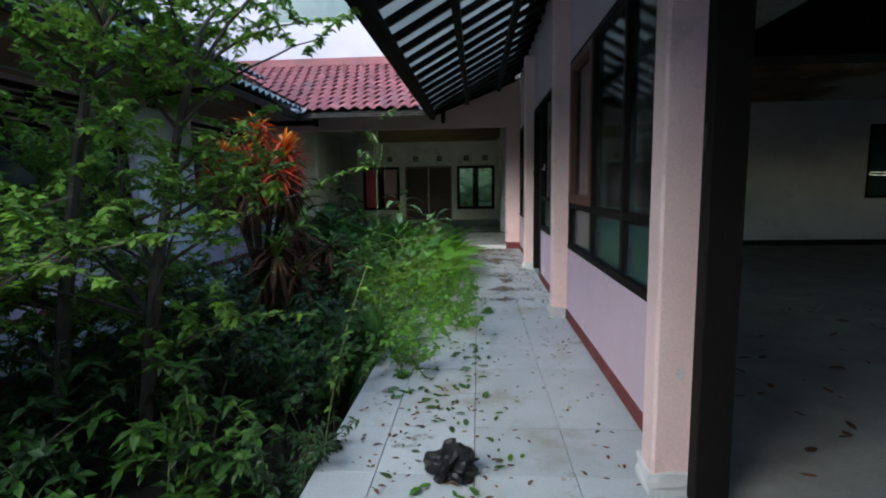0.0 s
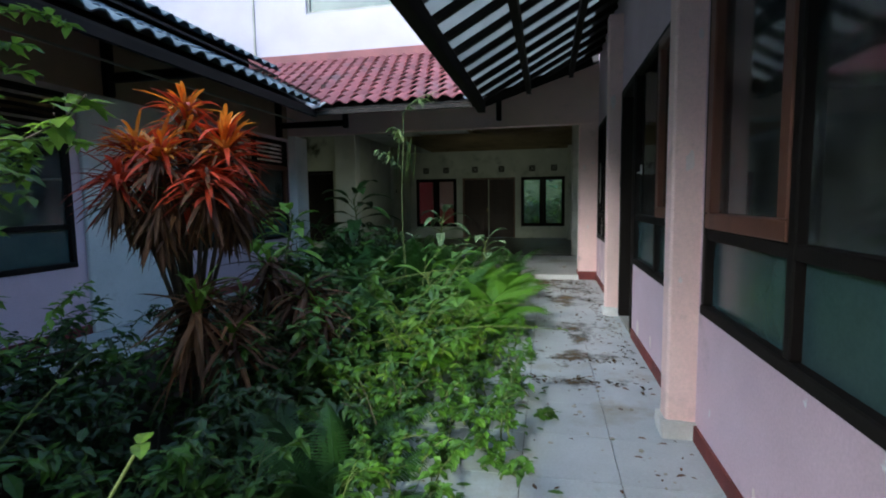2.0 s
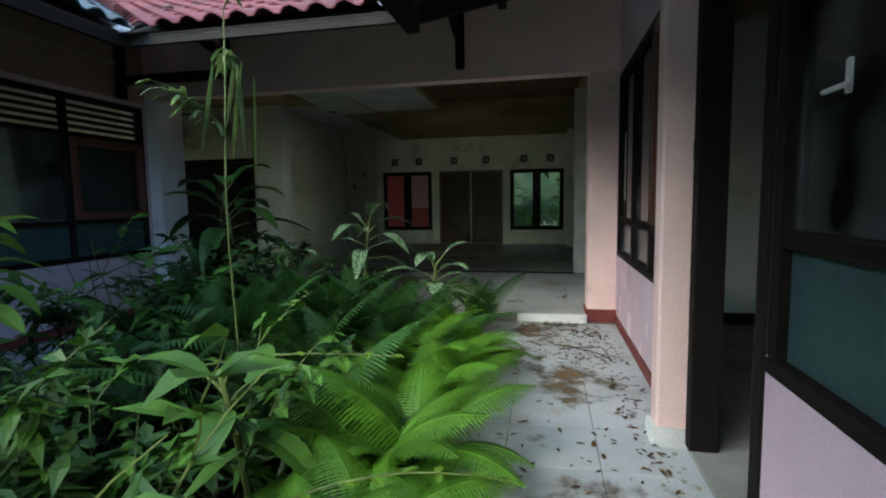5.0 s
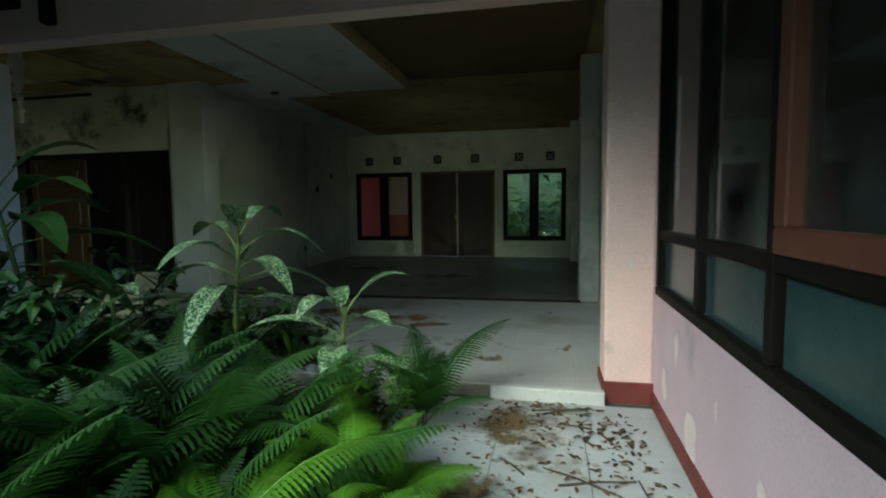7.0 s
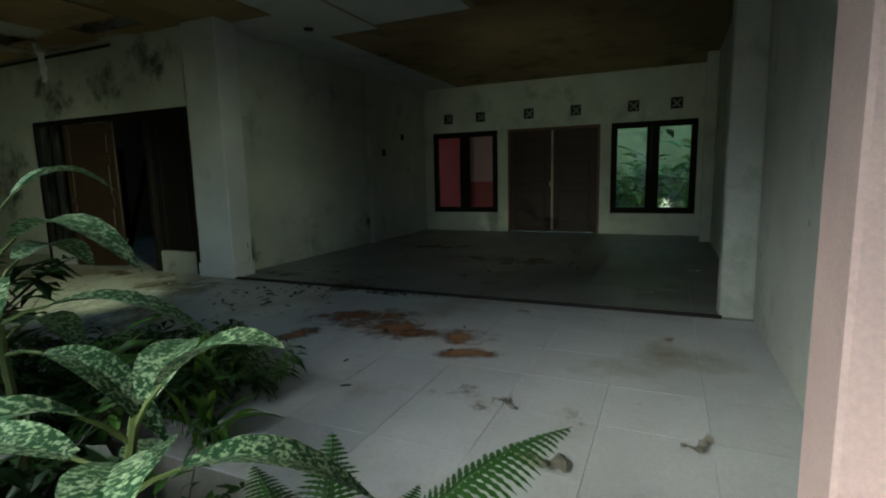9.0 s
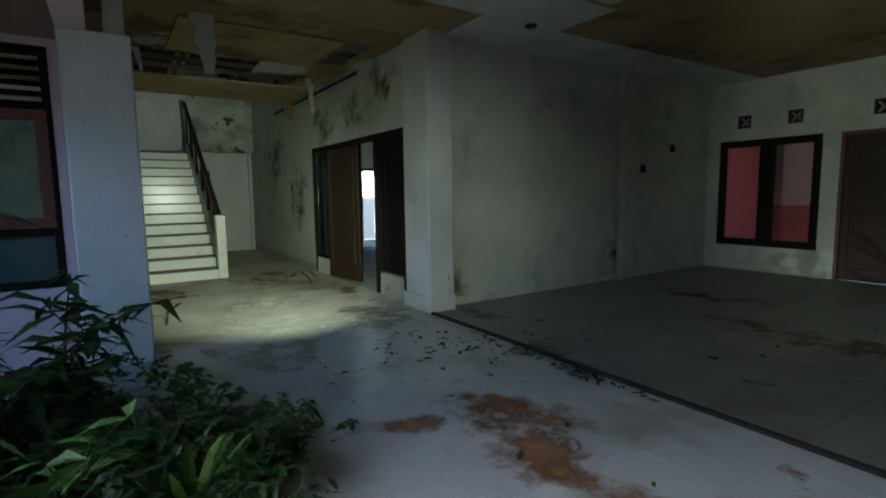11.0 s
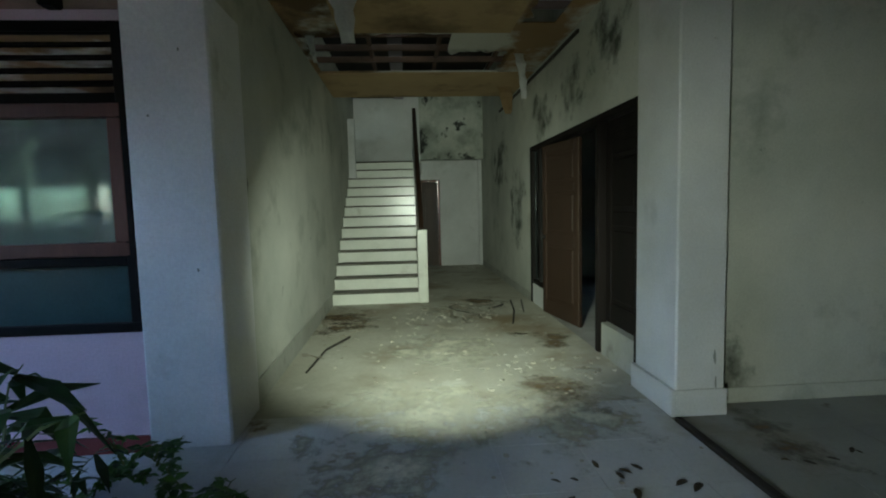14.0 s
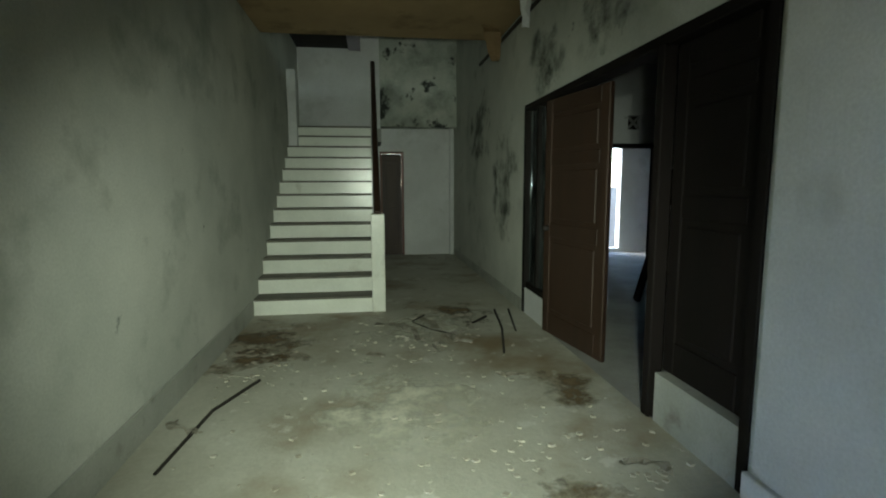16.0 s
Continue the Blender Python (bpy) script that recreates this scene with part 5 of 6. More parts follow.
# tall thin weed with drooping leaves at its top
rnd = random.Random(8)
tall = thing("tall_weed", "tall thin weed with limp leaves hanging from its top", "plant", at=(-0.54, 4.7, G))
V, F = [], []
pts = [Vector((0.02 * math.sin(i), 0.03 * i / 8, 2.75 * i / 8)) for i in range(9)]
add_tube(V, F, pts, 0.008, 0.004, 5)
LV, LF = [], []
for k in range(14):
    a = k * 2.1
    tw = arc(pts[-1 - k % 3], a, 0.5, rnd.uniform(0.25, 0.5), 0.9, 6, 0.2, rnd)
    add_tube(V, F, tw, 0.005, 0.002, 4)
    for j in range(10):
        p = tw[rnd.randint(1, 5)]
        add_leaf(LV, LF, p, (math.cos(a) * 0.6 + rnd.uniform(-0.5, 0.5), math.sin(a) * 0.6 + rnd.uniform(-0.5, 0.5), rnd.uniform(-0.3, 0.4)), (0, 0, 1), rnd.uniform(0.07, 0.13), 0.025, 0.5, 0.2, 3)
for k in range(10):
    p = pts[-2] + Vector((rnd.uniform(-0.1, 0.14), rnd.uniform(-0.1, 0.1), rnd.uniform(-0.05, 0.1)))
    add_leaf(LV, LF, p, (rnd.uniform(-0.25, 0.25), rnd.uniform(-0.25, 0.25), -1), (1, 0, 0.2), rnd.uniform(0.2, 0.55), 0.035, 0.1, 0.3, 6)
raw("stem", V, F, M_GREENSTEM, tall)
raw("leaves", LV, LF, mat("limp_pale_green_leaf", (0.16, 0.24, 0.09), (0.10, 0.16, 0.06), 5, 0.6, bump=0, island=0.3, thin=0.25), tall)


def tree(x, y, seed, height):
    rnd = random.Random(seed)
    t = thing("tree", "small leafy tree with thin leaning trunk", "tree", at=(x, y, G))
    V, F, LV, LF = [], [], [], []
    trunk = arc((0, 0, 0), 0.3, 0.05, height, 0.25, 10, 0.4, rnd)
    add_tube(V, F, trunk, 0.05, 0.018, 8)
    tips = []
    for k in range(24):
        b = trunk[rnd.randint(2, 9)]
        br = arc(b, rnd.uniform(0, 6.28), rnd.uniform(0.5, 1.1), rnd.uniform(0.7, 1.5), rnd.uniform(0.1, 0.8), 8, 0.35, rnd)
        add_tube(V, F, br, 0.014, 0.004, 5)
        for j in range(8):
            tw = arc(br[rnd.randint(2, 7)], rnd.uniform(0, 6.28), rnd.uniform(0.5, 1.5), rnd.uniform(0.25, 0.55), rnd.uniform(0, 0.7), 6, 0.4, rnd)
            add_tube(V, F, tw, 0.004, 0.0015, 3)
            tips.append(tw)
    for tw in tips:
        for j in range(60):
            i = rnd.randint(0, 4)
            p = tw[i].lerp(tw[i + 1], rnd.random())
            a, e = rnd.uniform(0, 6.28), rnd.uniform(-0.5, 0.6)
            ll = rnd.uniform(0.03, 0.07)
            add_leaf(LV, LF, p, (math.cos(a) * math.cos(e), math.sin(a) * math.cos(e), math.sin(e)), (rnd.uniform(-0.5, 0.5), rnd.uniform(-0.5, 0.5), 1), ll, ll * 0.5, 0.3, 0.2, 2)
    raw("trunk", V, F, M_BARE, t)
    tagged(raw("crown", LV, LF, M_LEAFT, t), kind="stuff")
    return t


tree(-1.45, -0.75, 31, 3.0)
tree(-2.15, 0.1, 32, 2.7)
tree(-1.05, -0.55, 36, 2.7)
tree(-1.6, -1.9, 34, 2.8)
tree(-2.4, -1.6, 35, 3.2)

# long arching stalks
for k, (p, az, lean, ln, bend) in enumerate((((-0.9, 4.4, 0.35), -0.15, 1.2, 1.6, 0.35), ((0.2, -0.9, -0.3), 1.2, 0.15, 1.3, 0.5), ((-0.2, 2.4, 0.25), 0.1, 1.25, 1.5, 0.4), ((-0.6, -0.6, -0.3), 1.4, 0.3, 1.5, 0.7), ((0.1, 3.6, 0.1), 0.3, 0.9, 1.1, 0.9))):
    V, F = [], []
    pts = arc(p, az, lean, ln, bend, 10, 0.08, rnd)
    add_tube(V, F, pts, 0.006, 0.003, 5)
    st = thing("weed_stalk", "long yellow-green weed stalk arching over the leaves", "plant", "long stalks")
    raw("stalk", V, F, M_GREENSTEM, st)
    V, F = [], []
    for j in range(14):
        q = pts[3 + j % 7]
        a = rnd.uniform(0, 6.28)
        add_leaf(V, F, q, (math.cos(a), math.sin(a), 0.3), (0, 0, 1), rnd.uniform(0.04, 0.09), 0.035, 0.3, 0.2, 3)
    tagged(raw("leaf_spray", V, F, M_LEAFY, st), kind="stuff")


# ---------------------------------------------------------------- litter
def litter(name, label, areas, material, size, seed):
    """Loose fallen leaves: areas of (x, y, radius x, radius y, z, count)."""
    rnd = random.Random(seed)
    V, F = [], []
    for cx, cy, rx, ry, z, n in areas:
        for k in range(n):
            a, r = rnd.uniform(0, 6.28), math.sqrt(rnd.random())
            x, y = cx + rx * r * math.cos(a), cy + ry * r * math.sin(a)
            b, ll = rnd.uniform(0, 6.28), size * rnd.uniform(0.5, 1.4)
            add_leaf(V, F, (x, y, z + 0.004 + rnd.random() * 0.008), (math.cos(b), math.sin(b), rnd.uniform(0.0, 0.25)), (0, 0, 1), ll, ll * 0.42, rnd.uniform(0, 0.15), rnd.uniform(-0.2, 0.6), 3)
    return tagged(raw(name, V, F, material), label, "leaf litter", kind="stuff")


litter("fallen_leaves", "dry brown leaves scattered over the terrace tiles", ((1.1, 0.6, 0.85, 2.6, 0, 130), (0.75, -1.0, 0.45, 0.9, 0, 110), (1.15, 4.3, 0.8, 2.4, 0, 150), (1.3, 6.7, 0.65, 0.9, 0, 260), (1.8, 2.0, 0.15, 3.5, 0, 60)), M_DRY, 0.035, 71)
litter("green_fallen_leaves", "small green leaves and sprigs lying on the terrace", ((0.75, 0.9, 0.45, 1.5, 0, 160), (0.8, 2.9, 0.4, 1.2, 0, 110), (0.95, -0.9, 0.4, 0.6, 0, 40), (-2.1, 8.15, 0.7, 0.3, H, 90), (-1.5, 7.9, 0.8, 0.25, H, 60)), M_LEAF, 0.06, 72)
litter("hall_leaves", "dark dead leaves on the hall and room floor", ((-2.2, 10.45, 0.6, 0.25, H, 46), (-1.3, 10.62, 0.7, 0.10, H, 60), (-2.6, 9.95, 0.55, 0.35, H, 24), (-1.3, 9.2, 1.6, 0.9, H, 16), (-2.4, 11.3, 0.8, 0.45, H, 24), (-0.9, 13.0, 1.5, 1.4, H, 40), (-1.9, 10.1, 0.7, 0.3, H, 14)), mat("dark_dead_leaf", (0.055, 0.045, 0.022), (0.03, 0.026, 0.014), 6, 0.8, bump=0, island=0.4), 0.068, 73)
litter("wing_leaves", "dead leaves and scraps on the wing floor", ((3.2, -0.6, 0.8, 1.2, 0.02, 40), (4.2, 1.5, 1.2, 1.8, 0.02, 50)), M_DRY, 0.08, 74)

litter("leaf_mulch", "matted dark dead leaves before the threshold", ((1.38, 7.2, 0.5, 0.3, 0, 130), (1.65, 6.6, 0.28, 0.6, 0, 70), (1.82, 5.6, 0.12, 1.1, 0, 90), (1.1, 6.3, 0.35, 0.5, 0, 30), (1.5, 3.1, 0.3, 0.14, 0, 40), (1.25, 2.55, 0.5, 0.07, 0, 70), (1.3, 4.6, 0.5, 0.5, 0, 24), (1.86, 3.3, 0.07, 1.2, 0, 40)), mat("matted_dead_leaf", (0.10, 0.065, 0.038), (0.05, 0.034, 0.022), 6, 0.9, bump=0, island=0.5), 0.042, 75)


def stain(name, label, x, y, z, rx, ry, material, turn=0.0, tilt=(0, 0)):
    """A thin layer of dirt, damp or mould lying on a floor or wall."""
    bm = bmesh.new()
    bmesh.ops.create_grid(bm, x_segments=2, y_segments=2, size=1.0)
    ob = part(name, bm, material)
    ob.matrix_basis = pose(x, y, z, tilt[0], tilt[1], turn) @ Matrix.Diagonal((rx, ry, 1, 1))
    return tagged(ob, label, "dirt", kind="stuff")


for k, (x, y, rx, ry, turn) in enumerate(((-1.0, 9.78, 0.62, 0.34, 30), (-0.62, 9.55, 0.62, 0.30, 0), (-0.12, 9.57, 0.52, 0.24, 5), (-1.25, 9.2, 0.28, 0.16, 60), (0.15, 9.25, 0.3, 0.14, 20), (-1.9, 8.35, 0.5, 0.3, 0))):
    stain("spilt_earth", "orange-brown earth spilt over the floor tiles", x, y, H + 0.002 + 0.0006 * k, rx, ry, M_EARTH, turn)
for k, (x, y, rx, ry, turn) in enumerate(((-6.75, 8.35, 1.1, 0.55, 10), (-4.05, 10.1, 0.75, 0.4, 20), (-5.3, 10.45, 0.5, 0.3, -15), (-6.2, 8.3, 0.7, 0.35, 0), (-3.1, 11.15, 0.6, 0.35, 0), (-1.7, 10.75, 0.9, 0.3, 0), (-7.5, 10.0, 0.9, 0.5, 40), (-0.6, 12.9, 1.2, 0.5, 0), (-2.2, 13.9, 0.9, 0.4, 10))):
    stain("mud_patch", "brown mud stain on the dusty floor", x, y, H + 0.0022 + 0.0006 * k, rx, ry, M_MUDS, turn)
for k, (x, y, rx, ry, turn) in enumerate(((-5.3, 9.4, 1.0, 0.7, 0), (-6.9, 9.7, 0.9, 0.7, 0), (-3.7, 9.1, 0.9, 0.8, 30), (-3.6, 10.0, 0.8, 0.9, 60), (-3.2, 8.9, 1.0, 0.6, 10))):
    stain("plaster_dust", "pale plaster dust trodden into the hall floor", x, y, H + 0.0012 + 0.0003 * k, rx, ry, M_DUST, turn)
for k, (x, y, rx, ry) in enumerate(((1.45, 3.2, 0.55, 0.35), (1.35, 2.5, 0.55, 0.22), (1.35, 5.7, 0.6, 0.8), (1.2, 7.1, 0.8, 0.6), (0.9, 6.3, 0.5, 0.7), (1.5, 4.2, 0.5, 0.5), (1.5, 3.75, 0.4, 0.2))):
    stain("mud_patch", "brown mud on the terrace tiles", x, y, 0.0022 + 0.0006 * k, rx, ry, M_MUDS, 12 * k)
for k, (x, z, rx, rz) in enumerate(((-4.75, 2.75, 0.75, 0.5), (-5.6, 2.6, 0.6, 0.45), (-6.8, 2.5, 0.7, 0.5), (-8.2, 1.4, 0.8, 1.0), (-9.6, 2.1, 1.2, 0.8))):
    stain("mould_patch", "grey mould patch high on the hall wall", x, YN - 0.002 - 0.0004 * k, z, rx, rz, M_MOULD, 0, (90, 0))
for k, (y, z, ry, rz) in enumerate(((14.2, 0.5, 0.7, 0.4), (11.2, 0.35, 0.25, 0.5))):
    stain("mould_patch", "grey damp patch on the room wall", XL - 0.07 + 0.002 + 0.0004 * k, y, z, rz, ry, M_MOULD, 0, (0, 90))


def stick(pts, r, label):
    V, F = [], []
    add_tube(V, F, pts, r, r * 0.8, 6)
    s = thing("stick", label, "stick", "sticks on the hall floor")
    raw("rod", V, F, M_METAL, s)


stick([(-5.75, 8.47, H + 0.012), (-5.3, 8.30, H + 0.015), (-4.66, 8.24, H + 0.012)], 0.012, "bent dark stick on the hall floor")
stick([(-7.4, 10.5, H + 0.012), (-6.7, 10.4, H + 0.02), (-6.06, 10.25, H + 0.012)], 0.012, "thin dark stick on the hall floor")
stick([(-7.4, 10.65, H + 0.012), (-6.6, 10.5, H + 0.02)], 0.011, "thin dark stick on the hall floor")
rt = random.Random(17)
for k in range(9):
    x, y, a, ln = rt.uniform(1.15, 1.8), rt.uniform(6.2, 7.4), rt.uniform(0, 3.1), rt.uniform(0.12, 0.38)
    c_, s_ = math.cos(a) * ln / 2, math.sin(a) * ln / 2
    tw = thing("twig", "thin brown twig on the leaf-strewn terrace", "twig", "terrace twigs")
    V, F = [], []
    add_tube(V, F, [(x - c_, y - s_, 0.010), (x + 0.02 * c_, y + 0.06 * s_, 0.018), (x + c_, y + s_, 0.011)], 0.006, 0.004, 5)
    raw("rod", V, F, M_BARE, tw)
stick([(-7.15, 10.35, H + 0.012), (-6.84, 10.10, H + 0.012)], 0.014, "short dark stick on the hall floor")
stick([(-7.3, 9.75, H + 0.01), (-7.0, 9.60, H + 0.03), (-6.75, 9.75, H + 0.02), (-6.6, 9.95, H + 0.01)], 0.006, "curled wire on the hall floor")


def rubble(name, label, areas, size, seed, material):
    rnd = random.Random(seed)
    V, F = [], []
    for cx, cy, rx, ry, z, n in areas:
        for k in range(n):
            x, y = cx + rnd.gauss(0, rx * 0.5), cy + rnd.gauss(0, ry * 0.5)
            s = size * rnd.uniform(0.3, 1.3)
            t = s * rnd.uniform(0.12, 0.35)
            b = len(V)
            a0 = rnd.uniform(0, 6.28)
            m = rnd.randint(4, 6)
            ring = [(math.cos(a0 + 6.283 * i / m) * s * rnd.uniform(0.5, 1), math.sin(a0 + 6.283 * i / m) * s * rnd.uniform(0.5, 1)) for i in range(m)]
            V += [(x + u, y + w, z) for u, w in ring] + [(x + u * 0.9, y + w * 0.9, z + t) for u, w in ring]
            F.append(tuple(b + m + i for i in range(m)))
            F += [(b + i, b + (i + 1) % m, b + m + (i + 1) % m, b + m + i) for i in range(m)]
    return tagged(raw(name, V, F, material), label, "rubble", kind="stuff")


rubble("plaster_rubble", "flakes of fallen plaster scattered on the hall floor", ((-5.2, 9.4, 2.2, 1.2, H, 170), (-6.6, 9.6, 1.0, 0.9, H, 110), (-4.4, 10.2, 0.9, 0.6, H, 80), (-6.0, 8.4, 0.6, 0.3, H, 60), (-11.3, 10.5, 0.3, 0.2, H, 40), (-3.0, 9.6, 1.5, 1.0, H, 50)), 0.022, 81, M_RUBBLE)
rubble("terrace_rubble", "small chips and grit on the terrace", ((1.4, 6.9, 0.5, 0.6, 0, 80), (1.6, 1.0, 0.3, 3.0, 0, 60), (1.85, 4.3, 0.15, 0.6, 0, 40)), 0.02, 82, M_RUBBLE)
# crumpled black bag
bm = bmesh.new()
bmesh.ops.create_icosphere(bm, subdivisions=4, radius=0.09)
for v in bm.verts:
    d = v.co.normalized()
    k = 1 + 0.75 * noise.noise(d * 2.1 + Vector((3, 1, 0))) + 0.35 * abs(noise.noise(d * 6.0)) + 0.12 * noise.noise(d * 17)
    up = max(0.0, d.z) ** 3
    v.co = Vector((d.x * 0.105 * k + 0.03 * up, d.y * 0.08 * k, max(0.0, 0.035 + d.z * 0.05 * k + 0.09 * up)))
bag = thing("black_bag", "crumpled black plastic bag on the terrace tiles", "bag", at=(0.94, -1.22, 0.0))
part("sheet", bm, M_PLASTIC, bag)

# ---------------------------------------------------------------- torn ceiling, conduit, outside, floor tiles
def torn(name, label, x, y, z, w, ln, seed, material):
    """A torn strip of ceiling board that hangs down."""
    rnd = random.Random(seed)
    t = thing(name, label, "ceiling scrap", "torn ceiling scraps")
    bm = bmesh.new()
    n = 8
    rows = []
    for i in range(n + 1):
        u = i / n
        ww = w * (1 - 0.55 * u) * rnd.uniform(0.75, 1.2)
        ox, oy = rnd.uniform(-0.02, 0.02) + 0.04 * math.sin(u * 3), 0.05 * u
        rows.append([bm.verts.new((x + ox, y - ww / 2 + oy, z - ln * u)), bm.verts.new((x + ox + 0.015, y + rnd.uniform(-0.02, 0.02) + oy, z - ln * u)), bm.verts.new((x + ox, y + ww / 2 + oy, z - ln * u))])
    for i in range(n):
        for k in range(2):
            bm.faces.new([rows[i][k], rows[i][k + 1], rows[i + 1][k + 1], rows[i + 1][k]])
    bmesh.ops.solidify(bm, geom=bm.faces[:], thickness=0.004)
    part("strip", bm, material, t)


torn("hanging_scrap", "white torn ceiling paper hanging down", -4.22, 8.68, CEIL, 0.24, 0.55, 3, M_PAPER)
torn("hanging_scrap", "pale torn ceiling strip hanging by the wall", -6.35, 10.42, CEIL, 0.12, 0.50, 4, M_PAPER)
torn("hanging_scrap", "small torn ceiling strip", -5.75, 8.2, CEIL, 0.08, 0.26, 5, M_PAPER)
torn("hanging_scrap", "brown torn ceiling strip by the wall", -7.9, 10.55, CEIL, 0.22, 0.40, 6, M_CEILB)
cd = thing("conduit", "dark conduit along the hall wall under the ceiling", "pipe")
solid("tube", [(-9.5, -5.4, YN - 0.03, YN - 0.002, 3.03, 3.07)], M_METAL, cd, bevel=0.006)
lamp = thing("ceiling_lamp", "small round dark ceiling lamp fitting", "lamp")
bm = bmesh.new()
bmesh.ops.create_cone(bm, cap_ends=True, segments=20, radius1=0.055, radius2=0.07, depth=0.03, matrix=Matrix.Translation((-2.85, 11.6, CEIL - 0.016)))
part("ring", bm, M_METAL, lamp)



def ragged_board(x0, x1, y0, y1, z, edge, seed, material, depth=0.22):
    """A broken ceiling board whose free edge is torn into teeth."""
    rnd = random.Random(seed)
    b = thing("broken_board", "broken ceiling board with a torn edge", "ceiling board", "broken boards")
    bm = bmesh.new()
    n = 16
    lo = []
    for i in range(n + 1):
        u = i / n
        k = depth * (0.25 + 0.75 * abs(noise.noise(Vector((u * 7, seed, 0)))) * 1.6) * rnd.uniform(0.6, 1.1)
        sag = -0.03 * rnd.random()
        if edge in "NS":
            x, y = x0 + (x1 - x0) * u, (y0 if edge == "N" else y1)
            lo.append((bm.verts.new((x, y, z)), bm.verts.new((x, y + (k if edge == "N" else -k), z + sag))))
        else:
            x, y = (x0 if edge == "E" else x1), y0 + (y1 - y0) * u
            lo.append((bm.verts.new((x, y, z)), bm.verts.new((x + (k if edge == "E" else -k), y, z + sag))))
    for i in range(n):
        bm.faces.new([lo[i][0], lo[i + 1][0], lo[i + 1][1], lo[i][1]])
    bmesh.ops.solidify(bm, geom=bm.faces[:], thickness=0.008)
    part("board", bm, material, b)


ragged_board(-5.64, -5.64, 8.07, 9.6, CEIL + 0.002, "W", 1, M_CEIL, 0.16)
ragged_board(-6.2, -6.2, 9.6, 10.33, CEIL + 0.002, "W", 5, M_CEIL, 0.14)
ragged_board(-7.1, -6.2, 10.33, 10.33, CEIL + 0.002, "S", 2, M_CEIL, 0.16)
ragged_board(-7.1, -5.64, 8.07, 8.07, CEIL + 0.002, "N", 3, M_CEIL, 0.10)
ragged_board(-5.4, -4.4, 10.2, 10.2, CEIL + 0.002, "N", 4, M_CEIL, 0.14)


def flake(axis, c, u, z, w, h, seed, material, out, name="paint_flake", label="bare patch where the paint has peeled"):
    """An irregular bare patch on a wall, one millimetre proud."""
    pts = []
    for i in range(14):
        a = 2 * math.pi * i / 14
        r = 1 + 0.6 * noise.noise(Vector((math.cos(a) * 1.3 + seed * 3.1, math.sin(a) * 1.3, seed)))
        pts.append((u + w * r * math.cos(a), z + h * r * math.sin(a)))
    bm = bmesh.new()
    rows = [[bm.verts.new((c + out * d, p[0], p[1]) if axis == "x" else (p[0], c + out * d, p[1])) for p in pts] for d in (0.0006, 0.0022)]
    bm.faces.new(rows[1])
    for i in range(14):
        j = (i + 1) % 14
        bm.faces.new([rows[0][i], rows[0][j], rows[1][j], rows[1][i]])
    tagged(part(name, bm, material), label, "paint flake", "peeled patches")


M_BAREW = mat("bare_pale_plaster", (0.78, 0.68, 0.66), (0.70, 0.60, 0.58), 6, 0.9)
M_SMUDGE = mat("dark_damp_smudge", (0.22, 0.24, 0.22), (0.30, 0.31, 0.29), 9, 0.9)
for k, (u, z, w, h) in enumerate(((7.05, 0.52, 0.03, 0.09), (6.75, 0.18, 0.10, 0.12), (5.95, 0.35, 0.03, 0.06), (5.6, 0.28, 0.025, 0.05), (6.4, 0.46, 0.015, 0.05), (7.3, 0.24, 0.05, 0.10), (5.7, 0.12, 0.02, 0.03), (6.2, 0.12, 0.03, 0.04), (3.0, 0.2, 0.03, 0.05), (0.9, 0.14, 0.02, 0.04), (3.6, 0.16, 0.06, 0.07))):
    flake("x", XR, u, z, w, h, 1.7 + k, M_BAREW, -1)
for k, (c, u, z, w, h) in enumerate(((1.72, 1.93, 1.55, 0.02, 0.05), (1.72, 1.90, 0.9, 0.012, 0.02), (1.72, 1.97, 2.2, 0.015, 0.03), (4.84, 1.9, 2.45, 0.03, 0.07), (-1.33, 1.95, 0.55, 0.015, 0.03), (YB, 1.85, 0.9, 0.015, 0.03), (YB, 1.78, 1.9, 0.012, 0.04))):
    flake("y", c, u, z, w, h, 4.3 + k, M_BAREW, -1)
for k, (u, z, w, h) in enumerate(((7.72, 1.95, 0.006, 0.008), (7.93, 1.1, 0.006, 0.01), (7.9, 2.3, 0.005, 0.009))):
    flake("x", XL + 0.15, u, z, w, h, 6.1 + k, M_SMUDGE, 1, "wall_pit", "small chipped pit in the plaster")
for k, (u, z, w, h) in enumerate(((10.98, 0.45, 0.008, 0.05), (10.99, 0.28, 0.006, 0.04))):
    flake("x", -3.50, u, z, w, h, 12.4 + k, M_SMUDGE, 1, "wall_pit", "small dark chip on the pier")



def paper_scrap(x, y, w, ln, turn, seed):
    """A crumpled torn strip of ceiling paper on the floor."""
    rnd = random.Random(seed)
    n = 7
    bm = bmesh.new()
    rows = []
    for i in range(n + 1):
        u = i / n - 0.5
        ww = w * (0.5 + rnd.random() * 0.6)
        rows.append([bm.verts.new((u * ln + rnd.uniform(-0.01, 0.01), k * ww * 0.5 + 0.04 * math.sin(u * 5 + seed), 0.006 + rnd.random() * 0.03)) for k in (-1, 0, 1)])
    for i in range(n):
        for k in range(2):
            bm.faces.new([rows[i][k], rows[i][k + 1], rows[i + 1][k + 1], rows[i + 1][k]])
    bmesh.ops.solidify(bm, geom=bm.faces[:], thickness=0.002)
    p = thing("paper_scrap", "crumpled pale ceiling paper fallen on the floor", "paper scrap", "fallen paper scraps", at=(x, y, H))
    p.rotation_euler = (0, 0, radians(turn))
    part("sheet", bm, M_RUBBLE, p)


